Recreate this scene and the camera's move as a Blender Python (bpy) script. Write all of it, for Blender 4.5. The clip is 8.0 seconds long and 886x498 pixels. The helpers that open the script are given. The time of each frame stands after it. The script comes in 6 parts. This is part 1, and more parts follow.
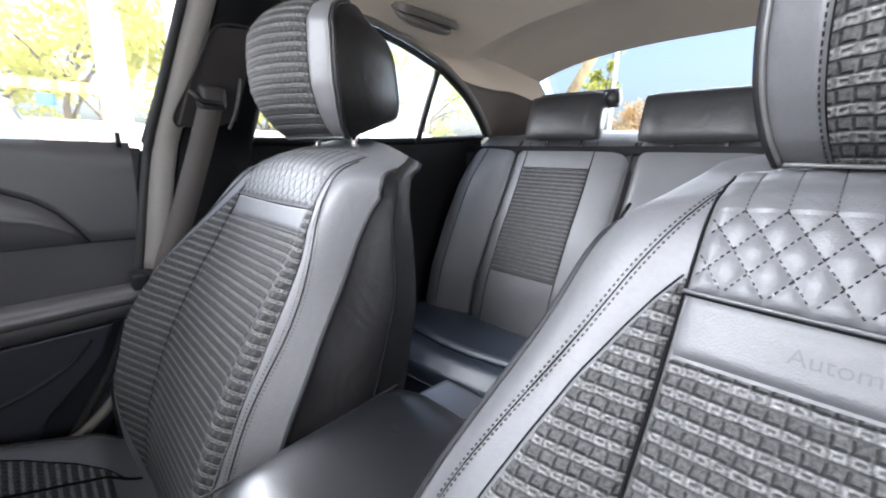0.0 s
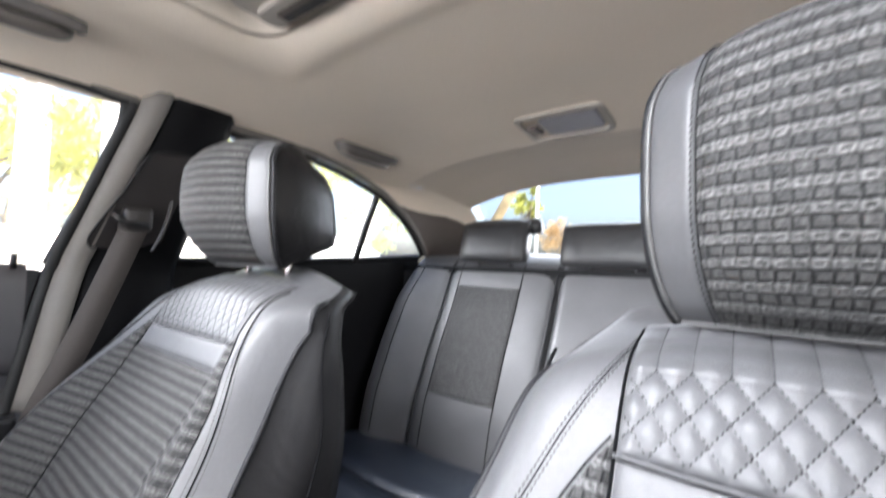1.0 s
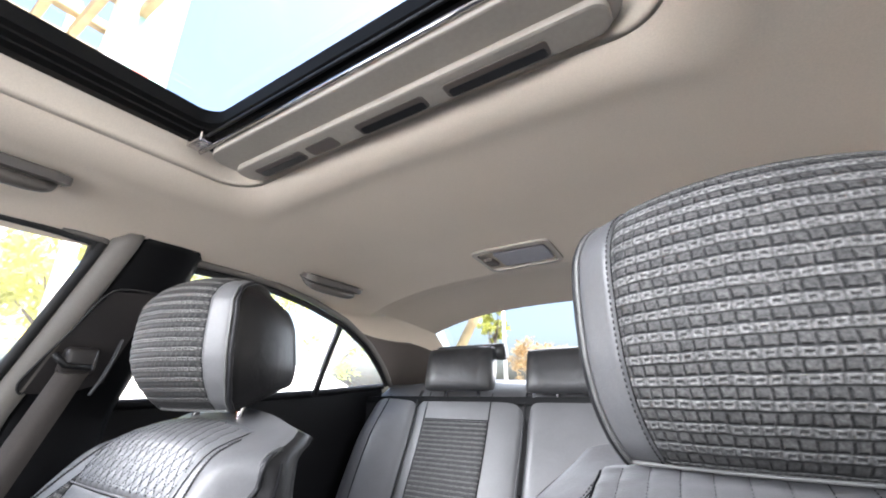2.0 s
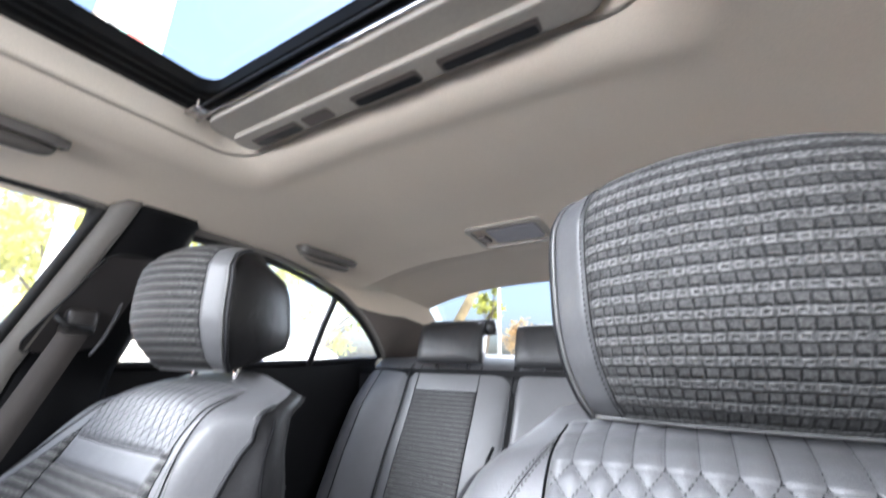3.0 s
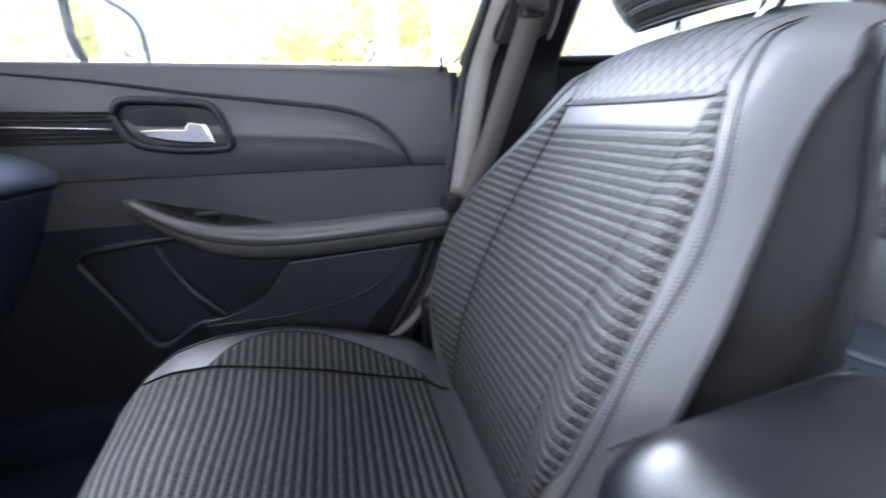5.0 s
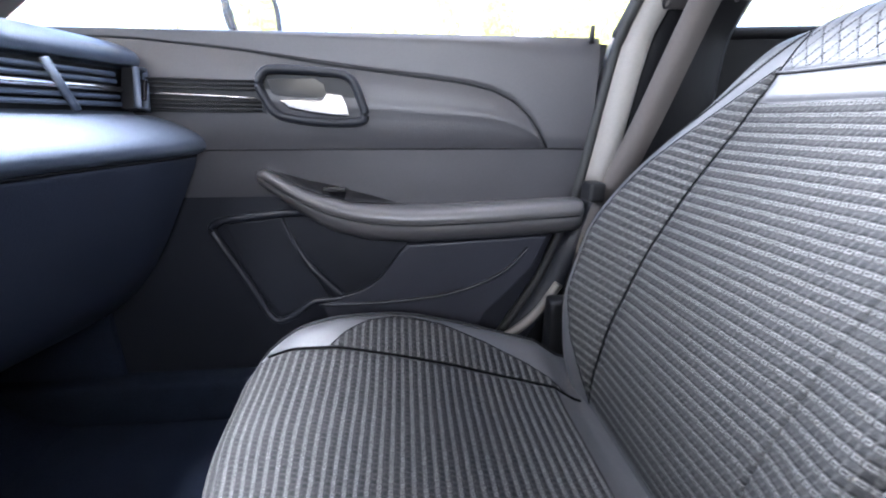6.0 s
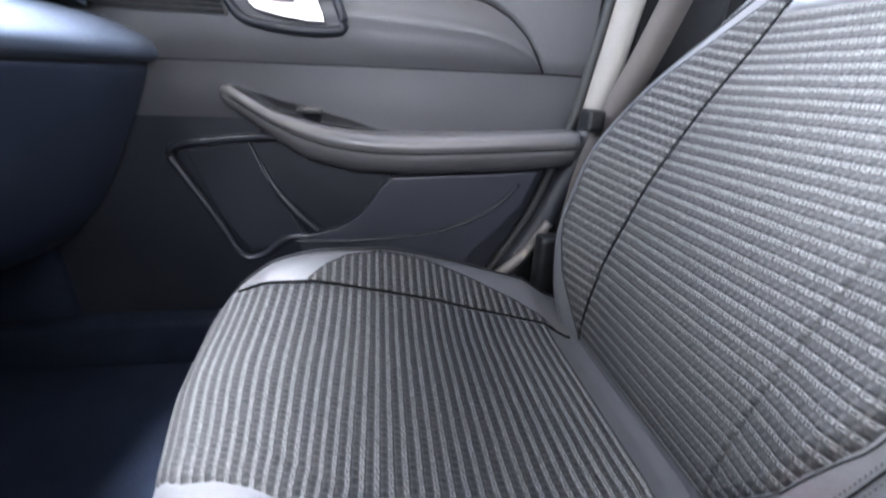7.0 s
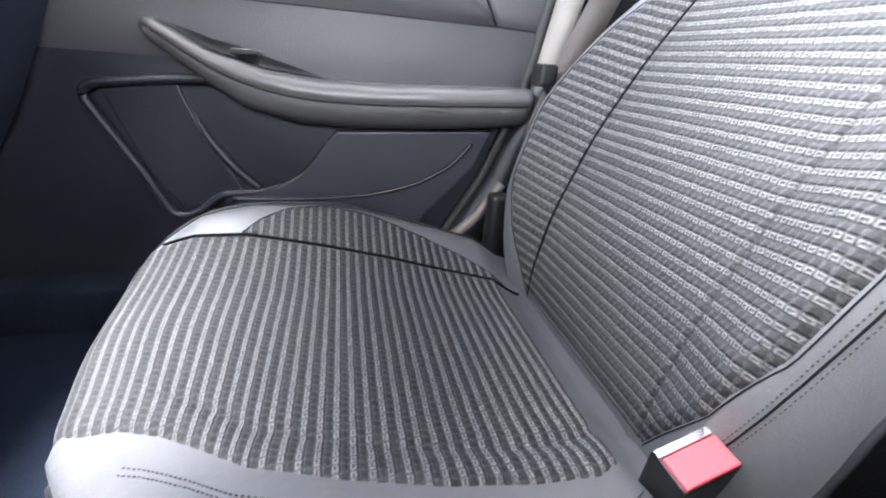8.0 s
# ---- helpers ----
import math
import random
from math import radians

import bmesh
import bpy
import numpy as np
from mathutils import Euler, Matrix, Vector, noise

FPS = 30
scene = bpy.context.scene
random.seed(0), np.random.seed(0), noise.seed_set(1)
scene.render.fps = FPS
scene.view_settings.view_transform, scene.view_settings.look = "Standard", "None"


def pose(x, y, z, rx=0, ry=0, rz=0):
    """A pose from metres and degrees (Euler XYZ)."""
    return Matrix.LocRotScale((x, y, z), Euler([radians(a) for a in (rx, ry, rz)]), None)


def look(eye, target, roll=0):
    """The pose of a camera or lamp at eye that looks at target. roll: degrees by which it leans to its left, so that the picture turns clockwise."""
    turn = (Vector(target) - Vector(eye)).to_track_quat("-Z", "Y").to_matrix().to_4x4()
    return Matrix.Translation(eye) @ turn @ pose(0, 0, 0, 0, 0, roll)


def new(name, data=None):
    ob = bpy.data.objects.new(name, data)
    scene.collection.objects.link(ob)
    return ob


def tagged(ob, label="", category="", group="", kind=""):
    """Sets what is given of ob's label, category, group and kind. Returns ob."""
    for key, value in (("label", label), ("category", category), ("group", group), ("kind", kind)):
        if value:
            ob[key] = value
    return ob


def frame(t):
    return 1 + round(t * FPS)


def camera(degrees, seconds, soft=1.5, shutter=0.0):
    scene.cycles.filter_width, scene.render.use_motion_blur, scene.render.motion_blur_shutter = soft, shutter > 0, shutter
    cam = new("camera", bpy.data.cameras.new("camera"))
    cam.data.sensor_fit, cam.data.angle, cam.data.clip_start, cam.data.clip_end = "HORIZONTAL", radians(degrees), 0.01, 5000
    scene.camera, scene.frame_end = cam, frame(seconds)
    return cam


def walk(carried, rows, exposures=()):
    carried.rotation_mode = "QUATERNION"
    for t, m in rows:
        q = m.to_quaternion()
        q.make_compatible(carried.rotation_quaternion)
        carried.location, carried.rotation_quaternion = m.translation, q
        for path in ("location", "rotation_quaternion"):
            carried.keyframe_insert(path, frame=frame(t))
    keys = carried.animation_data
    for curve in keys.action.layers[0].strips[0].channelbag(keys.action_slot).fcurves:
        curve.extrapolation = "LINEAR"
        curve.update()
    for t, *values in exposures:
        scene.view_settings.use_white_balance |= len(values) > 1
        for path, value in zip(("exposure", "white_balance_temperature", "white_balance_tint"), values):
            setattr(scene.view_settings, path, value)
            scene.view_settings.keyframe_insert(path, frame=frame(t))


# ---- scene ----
cam = camera(95.0, 8.0, soft=1.9, shutter=0.4)
PATH = [
    (0, (0.293, -0.263, 0.954), (-1.081, 1.119, 0.506), 1.4),
    (0.5, (0.288, -0.255, 0.963), (-0.976, 1.213, 0.464), 3.7),
    (1, (0.295, -0.258, 0.987), (-0.899, 1.344, 1.076), 2.1),
    (1.2, (0.302, -0.264, 0.995), (-0.838, 1.347, 1.321), 1.5),
    (1.5, (0.306, -0.27, 1.0), (-0.781, 1.326, 1.52), 1.3),
    (1.7, (0.31, -0.274, 1.002), (-0.736, 1.31, 1.63), 0.9),
    (2.8, (0.338, -0.284, 0.993), (-0.629, 1.325, 1.684), -0.0),
    (3, (0.337, -0.285, 0.986), (-0.676, 1.341, 1.561), 1.5),
    (3.2, (0.326, -0.283, 0.972), (-0.756, 1.349, 1.379), 2.8),
    (3.5, (0.318, -0.282, 0.945), (-0.925, 1.281, 1.057), 4.6),
    (4, (0.296, -0.286, 0.899), (-1.261, 0.943, 0.644), 3.7),
    (4.2, (0.283, -0.296, 0.895), (-1.361, 0.798, 0.579), 2.6),
    (4.5, (0.227, -0.324, 0.895), (-1.516, 0.563, 0.474), 0.2),
    (4.7, (0.181, -0.351, 0.868), (-1.628, 0.348, 0.379), -0.6),
    (5, (0.107, -0.365, 0.862), (-1.735, 0.115, 0.248), -1.2),
    (5.2, (0.073, -0.361, 0.87), (-1.798, -0.106, 0.212), -2.9),
    (6.3, (0.016, -0.503, 0.804), (-1.882, -0.329, 0.198), 0.5),
    (6.5, (0.008, -0.497, 0.801), (-1.876, -0.311, 0.157), 0.8),
    (7, (-0.008, -0.492, 0.757), (-1.825, -0.201, -0.027), 2.4),
    (7.2, (-0.006, -0.489, 0.712), (-1.804, -0.131, -0.087), 4.3),
    (7.5, (-0.002, -0.483, 0.687), (-1.762, -0.094, -0.18), 4.9),
    (8, (-0.005, -0.465, 0.705), (-1.761, 0.001, -0.131), 5.1),
]
walk(cam, [(t, look(eye, target, roll)) for t, eye, target, roll in PATH],
     [(0.0, 2.35, 6150, 10), (1.5, 2.6, 6350, 11), (3.0, 2.5, 6050, 10), (3.5, 2.4, 6150, 10), (4.0, 2.35, 5900, 10), (4.5, 2.45, 5800, 11), (5.0, 2.8, 5700, 12), (6.5, 3.68, 5800, 12), (7.0, 3.75, 5850, 11), (7.5, 4.0, 6000, 10), (8.0, 4.15, 6100, 10)])

# ---- world, sun, window light ----
world = bpy.data.worlds.new("sky")
scene.world = world
world.use_nodes = True
wn = world.node_tree
sky = wn.nodes.new("ShaderNodeTexSky")
sky.sky_type, sky.sun_disc = "NISHITA", False
sky.sun_elevation, sky.sun_rotation = radians(60), radians(80)
sky.dust_density, sky.ozone_density = 6.0, 0.6
wn.links.new(sky.outputs[0], wn.nodes["Background"].inputs[0])
wn.nodes["Background"].inputs[1].default_value = 0.15
sun = new("sun", bpy.data.lights.new("sun", "SUN"))
sun.data.energy, sun.data.angle, sun.data.color = 5.0, radians(0.6), (1.0, 0.95, 0.87)
sun.matrix_world = look((9.85, 1.74, 17.3), (0, 0, 0))


def window_light(name, eye, target, w, h, watts, color=(0.97, 0.975, 1.0), spread=180):
    """Daylight that comes in through one window opening."""
    lamp = new(name, bpy.data.lights.new(name, "AREA"))
    lamp.data.shape, lamp.data.size, lamp.data.size_y = "RECTANGLE", w, h
    lamp.data.energy, lamp.data.color, lamp.data.spread = watts, color, radians(spread)
    lamp.matrix_world = look(eye, target)
    return lamp


window_light("windscreen_daylight", (0.0, -1.05, 1.14), (0.0, -0.05, 0.99), 1.25, 0.34, 1.65, spread=80)
window_light("sunroof_daylight", (0.0, -0.45, 1.352), (0.0, 0.05, 0.90), 0.54, 0.2, 1.15, spread=84)
window_light("windscreen_base_daylight", (0.0, -0.93, 1.18), (0.0, -0.87, 0.80), 1.2, 0.14, 1.65, spread=50)
window_light("driver_window_daylight", (0.80, -0.42, 1.13), (-0.77, -0.38, 0.78), 0.75, 0.28, 0.25, spread=70)
window_light("driver_rear_window_daylight", (0.80, 0.45, 1.14), (-0.1, 0.80, 0.50), 0.6, 0.26, 0.7, spread=80)
window_light("passenger_window_daylight", (-0.65, -0.42, 1.13), (0.25, -0.28, 0.62), 0.7, 0.2, 0.5, spread=64)
window_light("passenger_rear_window_daylight", (-0.655, 0.45, 1.12), (0.15, 0.80, 0.55), 0.55, 0.2, 0.85, spread=80)
window_light("rear_window_daylight", (0.0, 1.30, 1.19), (0.0, 0.4, 0.75), 1.0, 0.4, 1.7, spread=84)


# ---- materials ----
def mat(name, color, rough=0.5, metal=0.0, spec=0.5, grain=0.0, grain_scale=60.0, bump=0.0, bump_scale=600.0,
        spots=0.0, spot_scale=9.0, coat=0.0, sheen=0.0, wrinkle=0.0):
    """A surface with colour variation at two scales and fine relief."""
    m = bpy.data.materials.new(name)
    m.use_nodes = True
    n, l = m.node_tree.nodes, m.node_tree.links
    b = n["Principled BSDF"]
    b.inputs["Roughness"].default_value, b.inputs["Metallic"].default_value = rough, metal
    b.inputs["Specular IOR Level"].default_value = spec
    b.inputs["Coat Weight"].default_value, b.inputs["Sheen Weight"].default_value = coat, sheen
    b.inputs["Base Color"].default_value = (*color, 1)
    co = n.new("ShaderNodeTexCoord")
    if grain or spots:
        fine, wide = n.new("ShaderNodeTexNoise"), n.new("ShaderNodeTexNoise")
        fine.inputs["Scale"].default_value, wide.inputs["Scale"].default_value = grain_scale, spot_scale
        fine.inputs["Detail"].default_value = 5
        l.new(co.outputs["Object"], fine.inputs["Vector"]), l.new(co.outputs["Object"], wide.inputs["Vector"])
        a, c = n.new("ShaderNodeMapRange"), n.new("ShaderNodeMapRange")
        a.inputs["From Min"].default_value, a.inputs["From Max"].default_value = 0.25, 0.75
        c.inputs["From Min"].default_value, c.inputs["From Max"].default_value = 0.3, 0.7
        a.inputs["To Min"].default_value, a.inputs["To Max"].default_value = 1 - grain, 1 + grain
        c.inputs["To Min"].default_value, c.inputs["To Max"].default_value = 1 - spots, 1 + spots
        l.new(fine.outputs[0], a.inputs[0]), l.new(wide.outputs[0], c.inputs[0])
        mul = n.new("ShaderNodeMath")
        mul.operation = "MULTIPLY"
        l.new(a.outputs[0], mul.inputs[0]), l.new(c.outputs[0], mul.inputs[1])
        mix = n.new("ShaderNodeVectorMath")
        mix.operation = "SCALE"
        mix.inputs[0].default_value = color
        l.new(mul.outputs[0], mix.inputs["Scale"]), l.new(mix.outputs[0], b.inputs["Base Color"])
        rr = n.new("ShaderNodeMapRange")
        rr.inputs["To Min"].default_value, rr.inputs["To Max"].default_value = max(rough - 0.07, 0.03), min(rough + 0.09, 1)
        l.new(wide.outputs[0], rr.inputs[0]), l.new(rr.outputs[0], b.inputs["Roughness"])
    if bump:
        v = n.new("ShaderNodeTexVoronoi")
        v.inputs["Scale"].default_value = bump_scale
        l.new(co.outputs["Object"], v.inputs["Vector"])
        bp = n.new("ShaderNodeBump")
        bp.inputs["Strength"].default_value, bp.inputs["Distance"].default_value = bump, 0.001
        l.new(v.outputs["Distance"], bp.inputs["Height"]), l.new(bp.outputs[0], b.inputs["Normal"])
        if wrinkle:
            w, wp = n.new("ShaderNodeTexNoise"), n.new("ShaderNodeBump")
            w.inputs["Scale"].default_value, w.inputs["Detail"].default_value, w.inputs["Distortion"].default_value = 16, 3, 1.2
            l.new(co.outputs["Object"], w.inputs["Vector"])
            wp.inputs["Strength"].default_value, wp.inputs["Distance"].default_value = wrinkle, 0.010
            l.new(w.outputs[0], wp.inputs["Height"]), l.new(wp.outputs[0], bp.inputs["Normal"])
    return m


def glass(name, tint=(1, 1, 1), mix=0.06, veil=0.0):
    """A thin pane: clear, with a slight mirror gloss. A pale translucent share can imitate glare."""
    m = bpy.data.materials.new(name)
    m.use_nodes = True
    n, l = m.node_tree.nodes, m.node_tree.links
    n.remove(n["Principled BSDF"])
    t, g, x = n.new("ShaderNodeBsdfTransparent"), n.new("ShaderNodeBsdfGlossy"), n.new("ShaderNodeMixShader")
    t.inputs[0].default_value = (*tint, 1)
    g.inputs["Roughness"].default_value = 0.03
    x.inputs[0].default_value = mix
    l.new(t.outputs[0], x.inputs[1]), l.new(g.outputs[0], x.inputs[2])
    out = x.outputs[0]
    if veil:
        d, y = n.new("ShaderNodeBsdfTranslucent"), n.new("ShaderNodeMixShader")
        d.inputs[0].default_value = (0.9, 0.88, 0.84, 1)
        y.inputs[0].default_value = veil
        l.new(out, y.inputs[1]), l.new(d.outputs[0], y.inputs[2])
        out = y.outputs[0]
    l.new(out, n["Material Output"].inputs[0])
    return m


RIB, CELL = 0.0133, 0.0078


def weave(name, rib=RIB, cell=CELL, light=(0.128, 0.126, 0.124), strand=(0.030, 0.030, 0.030), mid=(0.066, 0.065, 0.064), dark=(0.005, 0.005, 0.0055), dashes=0.8, hooks=0.85, flecks=(0.4, 1.55), upright=True, bar=(0.05, 0.45), beads=0.34):
    """Ribbed woven cloth: pale bars with small dark dashes, over rows of grey yarn blocks with dark hooked gaps, drawn
    as the blocks' shadow. Read off UV in metres.
    """
    m = bpy.data.materials.new(name)
    m.use_nodes = True
    n, l = m.node_tree.nodes, m.node_tree.links
    b = n["Principled BSDF"]
    b.inputs["Roughness"].default_value = 0.75
    b.inputs["Specular IOR Level"].default_value = 0.25
    uv = n.new("ShaderNodeUVMap")
    sep = n.new("ShaderNodeSeparateXYZ")
    l.new(uv.outputs[0], sep.inputs[0])
    nz = n.new("ShaderNodeTexNoise")
    nz.inputs["Scale"].default_value, nz.inputs["Detail"].default_value = 55, 4
    l.new(uv.outputs[0], nz.inputs["Vector"])

    def math1(op, a, c=None):
        k = n.new("ShaderNodeMath")
        k.operation = op
        for slot, v in ((0, a), (1, c)):
            if v is None:
                continue
            if isinstance(v, (int, float)):
                k.inputs[slot].default_value = v
            else:
                l.new(v, k.inputs[slot])
        return k.outputs[0]

    wob = math1("MULTIPLY", math1("SUBTRACT", nz.outputs[0], 0.5), 0.0048)
    pf = math1("FRACT", math1("DIVIDE", math1("ADD", sep.outputs[0], wob), cell))
    qf = math1("FRACT", math1("DIVIDE", math1("ADD", sep.outputs[1], math1("MULTIPLY", wob, 0.5)), rib))

    def step(x, lo, hi, down=False):
        k = n.new("ShaderNodeMapRange")
        k.interpolation_type = "SMOOTHSTEP"
        k.inputs["From Min"].default_value, k.inputs["From Max"].default_value = lo, hi
        if down:
            k.inputs["To Min"].default_value, k.inputs["To Max"].default_value = 1, 0
        l.new(x, k.inputs[0])
        return k.outputs[0]

    def band(x, lo, hi, s):
        return math1("MULTIPLY", step(x, lo - s, lo + s), step(x, hi - s, hi + s, True))

    bars = band(qf, *bar, 0.05)
    dash = math1("MULTIPLY", band(qf, 0.19, 0.31, 0.04), band(pf, 0.22, 0.66, 0.07))
    cid = n.new("ShaderNodeCombineXYZ")
    l.new(math1("FLOOR", math1("DIVIDE", sep.outputs[0], cell)), cid.inputs[0])
    l.new(math1("FLOOR", math1("DIVIDE", sep.outputs[1], rib)), cid.inputs[1])
    rnd = n.new("ShaderNodeTexWhiteNoise")
    l.new(cid.outputs[0], rnd.inputs["Vector"])
    knot = math1("MULTIPLY", bars, math1("ADD", 0.70, math1("MULTIPLY", rnd.outputs["Value"], 0.30)))
    knot = math1("MULTIPLY", knot, math1("ADD", 1 - beads, math1("MULTIPLY", band(pf, 0.08, 0.84, 0.10), beads)))
    blocks = math1("MULTIPLY", band(qf, 0.55, 0.97, 0.05), math1("ADD", 0.45, math1("MULTIPLY", rnd.outputs["Value"], 0.55)))
    # hook: painted shadow line along the edge of each yarn block
    hook = math1("MULTIPLY", band(qf, 0.45, 0.57, 0.04), band(pf, 0.12, 0.90, 0.07))
    if upright:
        hook = math1("MAXIMUM", hook, math1("MULTIPLY", band(qf, 0.50, 0.93, 0.05), band(pf, 0.72, 0.90, 0.06)))
    else:
        blocks = math1("MULTIPLY", blocks, band(pf, 0.20, 0.84, 0.08))

    def mixc(f, a, c):
        k = n.new("ShaderNodeMix")
        k.data_type = "RGBA"
        l.new(f, k.inputs[0])
        for slot, v in ((6, a), (7, c)):
            if isinstance(v, tuple):
                k.inputs[slot].default_value = (*v, 1)
            else:
                l.new(v, k.inputs[slot])
        return k.outputs[2]

    col = mixc(knot, mixc(blocks, strand, mid), light)
    col = mixc(math1("MAXIMUM", math1("MULTIPLY", hook, hooks), math1("MULTIPLY", dash, dashes)), col, dark)
    fleck = n.new("ShaderNodeTexNoise")
    fleck.inputs["Scale"].default_value, fleck.inputs["Detail"].default_value = 420, 3
    l.new(uv.outputs[0], fleck.inputs["Vector"])
    k = n.new("ShaderNodeMapRange")
    k.inputs["From Min"].default_value, k.inputs["From Max"].default_value = 0.3, 0.7
    k.inputs["To Min"].default_value, k.inputs["To Max"].default_value = flecks
    l.new(fleck.outputs[0], k.inputs[0])
    sc = n.new("ShaderNodeVectorMath")
    sc.operation = "SCALE"
    l.new(col, sc.inputs[0]), l.new(k.outputs[0], sc.inputs["Scale"])
    l.new(sc.outputs[0], b.inputs["Base Color"])
    bp = n.new("ShaderNodeBump")
    bp.inputs["Strength"].default_value, bp.inputs["Distance"].default_value = 0.8, 0.0018
    l.new(math1("ADD", math1("SUBTRACT", knot, math1("ADD", math1("MULTIPLY", hook, 0.7), math1("MULTIPLY", dash, 0.6))), math1("MULTIPLY", fleck.outputs[0], 0.25)), bp.inputs["Height"])
    l.new(bp.outputs[0], b.inputs["Normal"])
    return m


LEATHER = mat("grey_leather", (0.062, 0.0615, 0.064), 0.46, spec=0.45, grain=0.06, grain_scale=240, spots=0.08, spot_scale=11, bump=0.16, bump_scale=750, wrinkle=0.12)
LEATHER_DARK = mat("dark_leather", (0.0065, 0.0062, 0.0064), 0.40, spec=0.2, grain=0.12, grain_scale=240, spots=0.12, bump=0.22, bump_scale=750, wrinkle=0.2)
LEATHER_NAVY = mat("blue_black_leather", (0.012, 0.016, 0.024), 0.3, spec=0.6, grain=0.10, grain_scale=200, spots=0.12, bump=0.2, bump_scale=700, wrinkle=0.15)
LEATHER_MID = mat("charcoal_leather", (0.023, 0.023, 0.024), 0.42, spec=0.4, grain=0.1, grain_scale=240, spots=0.12, bump=0.22, bump_scale=750, wrinkle=0.3)
PIPING = mat("black_piping", (0.008, 0.008, 0.009), 0.55, spec=0.2, grain=0.1, bump=0.1)
SEAM_DARK = mat("dark_seam", (0.005, 0.005, 0.0055), 0.9, spec=0.05, grain=0.2, grain_scale=500)
# darker than the strip, in place of the shadow outlines of embossed letters
LETTER = mat("shadow_grey_letters", (0.036, 0.036, 0.037), 0.5, grain=0.05)
CAP = mat("grey_cap", (0.030, 0.032, 0.038), 0.3, spec=0.5, grain=0.05, spots=0.06)
PIPING_GREY = mat("grey_piping", (0.062, 0.061, 0.060), 0.45, grain=0.1, bump=0.1)
THREAD = mat("grey_thread", (0.034, 0.033, 0.033), 0.9, spec=0.1, grain=0.2, grain_scale=800)
THREAD_DARK = mat("dark_thread", (0.012, 0.012, 0.0125), 0.9, spec=0.1, grain=0.2, grain_scale=800)
CLOTH = weave("ribbed_cloth", dashes=0.62, beads=0.45, mid=(0.046, 0.045, 0.044), strand=(0.020, 0.020, 0.020))
# darker variant of the ribbed cloth, without the upright hooks
CLOTH_SOFT = weave("ribbed_cloth_darker", light=(0.096, 0.094, 0.092), strand=(0.024, 0.0235, 0.023), mid=(0.007, 0.007, 0.0075), dark=(0.005, 0.005, 0.0055), dashes=0.6, hooks=0.8, flecks=(0.45, 1.55), upright=False, bar=(0.08, 0.43), beads=0.62)
CLOTH_REAR = weave("ribbed_cloth_rear", light=(0.090, 0.089, 0.088), strand=(0.018, 0.018, 0.018), mid=(0.040, 0.040, 0.040), dashes=0.3, hooks=0.9)
HEADLINER = mat("beige_headliner", (0.66, 0.575, 0.475), 0.92, spec=0.15, grain=0.06, grain_scale=500, spots=0.04, spot_scale=3, bump=0.15, bump_scale=900)
BEIGE = mat("beige_pillar_plastic", (0.135, 0.124, 0.112), 0.6, spec=0.35, grain=0.05, grain_scale=200, spots=0.05, bump=0.15, bump_scale=800)
# taupe plastic; on the rear pillar its dark tone stands in for shade
BEIGE_DARK = mat("taupe_plastic_and_shade", (0.105, 0.087, 0.076), 0.6, spec=0.3, grain=0.06, grain_scale=200, spots=0.07, bump=0.15, bump_scale=800)
DOOR_SOFT = mat("soft_grey_door_skin", (0.041, 0.040, 0.043), 0.36, spec=0.5, grain=0.08, grain_scale=260, spots=0.08, spot_scale=6, bump=0.3, bump_scale=520)
ARM_SKIN = mat("grey_armrest_skin", (0.074, 0.071, 0.072), 0.34, spec=0.5, grain=0.08, grain_scale=260, spots=0.08, bump=0.2, bump_scale=520)
DOOR_DARK = mat("dark_door_plastic", (0.011, 0.012, 0.016), 0.36, spec=0.3, grain=0.10, grain_scale=260, spots=0.12, spot_scale=6, bump=0.3, bump_scale=520)
DASH = mat("dark_dash_skin", (0.070, 0.083, 0.108), 0.32, spec=0.5, grain=0.08, grain_scale=260, spots=0.08, bump=0.25, bump_scale=520)
BLACK = mat("black_plastic", (0.006, 0.006, 0.0065), 0.45, spec=0.3, grain=0.1, bump=0.1)
GLOSS = mat("gloss_black_plastic", (0.012, 0.012, 0.014), 0.12, spec=0.6, grain=0.05)
CHROME = mat("satin_chrome", (0.58, 0.56, 0.56), 0.18, metal=1.0, grain=0.04)
RUBBER = mat("black_rubber", (0.007, 0.007, 0.007), 0.7, grain=0.15)
POCKET = mat("blue_grey_pocket_plastic", (0.023, 0.024, 0.032), 0.42, spec=0.3, grain=0.1, grain_scale=260, spots=0.1, spot_scale=6, bump=0.3, bump_scale=520)
# navy plastic, darkened in colour for the shadow of the footwell
LOWER_DASH = mat("shade_navy_dash_plastic", (0.017, 0.021, 0.034), 0.5, spec=0.4, grain=0.08, grain_scale=260, spots=0.1, bump=0.3, bump_scale=520)
CARPET = mat("dark_blue_carpet", (0.012, 0.016, 0.027), 0.95, spec=0.1, grain=0.35, grain_scale=420, spots=0.2, bump=0.6, bump_scale=700)
WEBBING = mat("taupe_webbing", (0.052, 0.045, 0.041), 0.7, spec=0.25, grain=0.12, grain_scale=700, bump=0.4, bump_scale=1100)
RED = mat("red_plastic", (0.72, 0.035, 0.045), 0.4, spec=0.4, grain=0.04, spots=0.04)
STEEL = mat("painted_steel", (0.30, 0.29, 0.27), 0.5, metal=0.3, grain=0.1)
LID = mat("black_lid_leather", (0.004, 0.0045, 0.0055), 0.30, spec=0.6, grain=0.1, grain_scale=240, spots=0.1, bump=0.12, bump_scale=750)
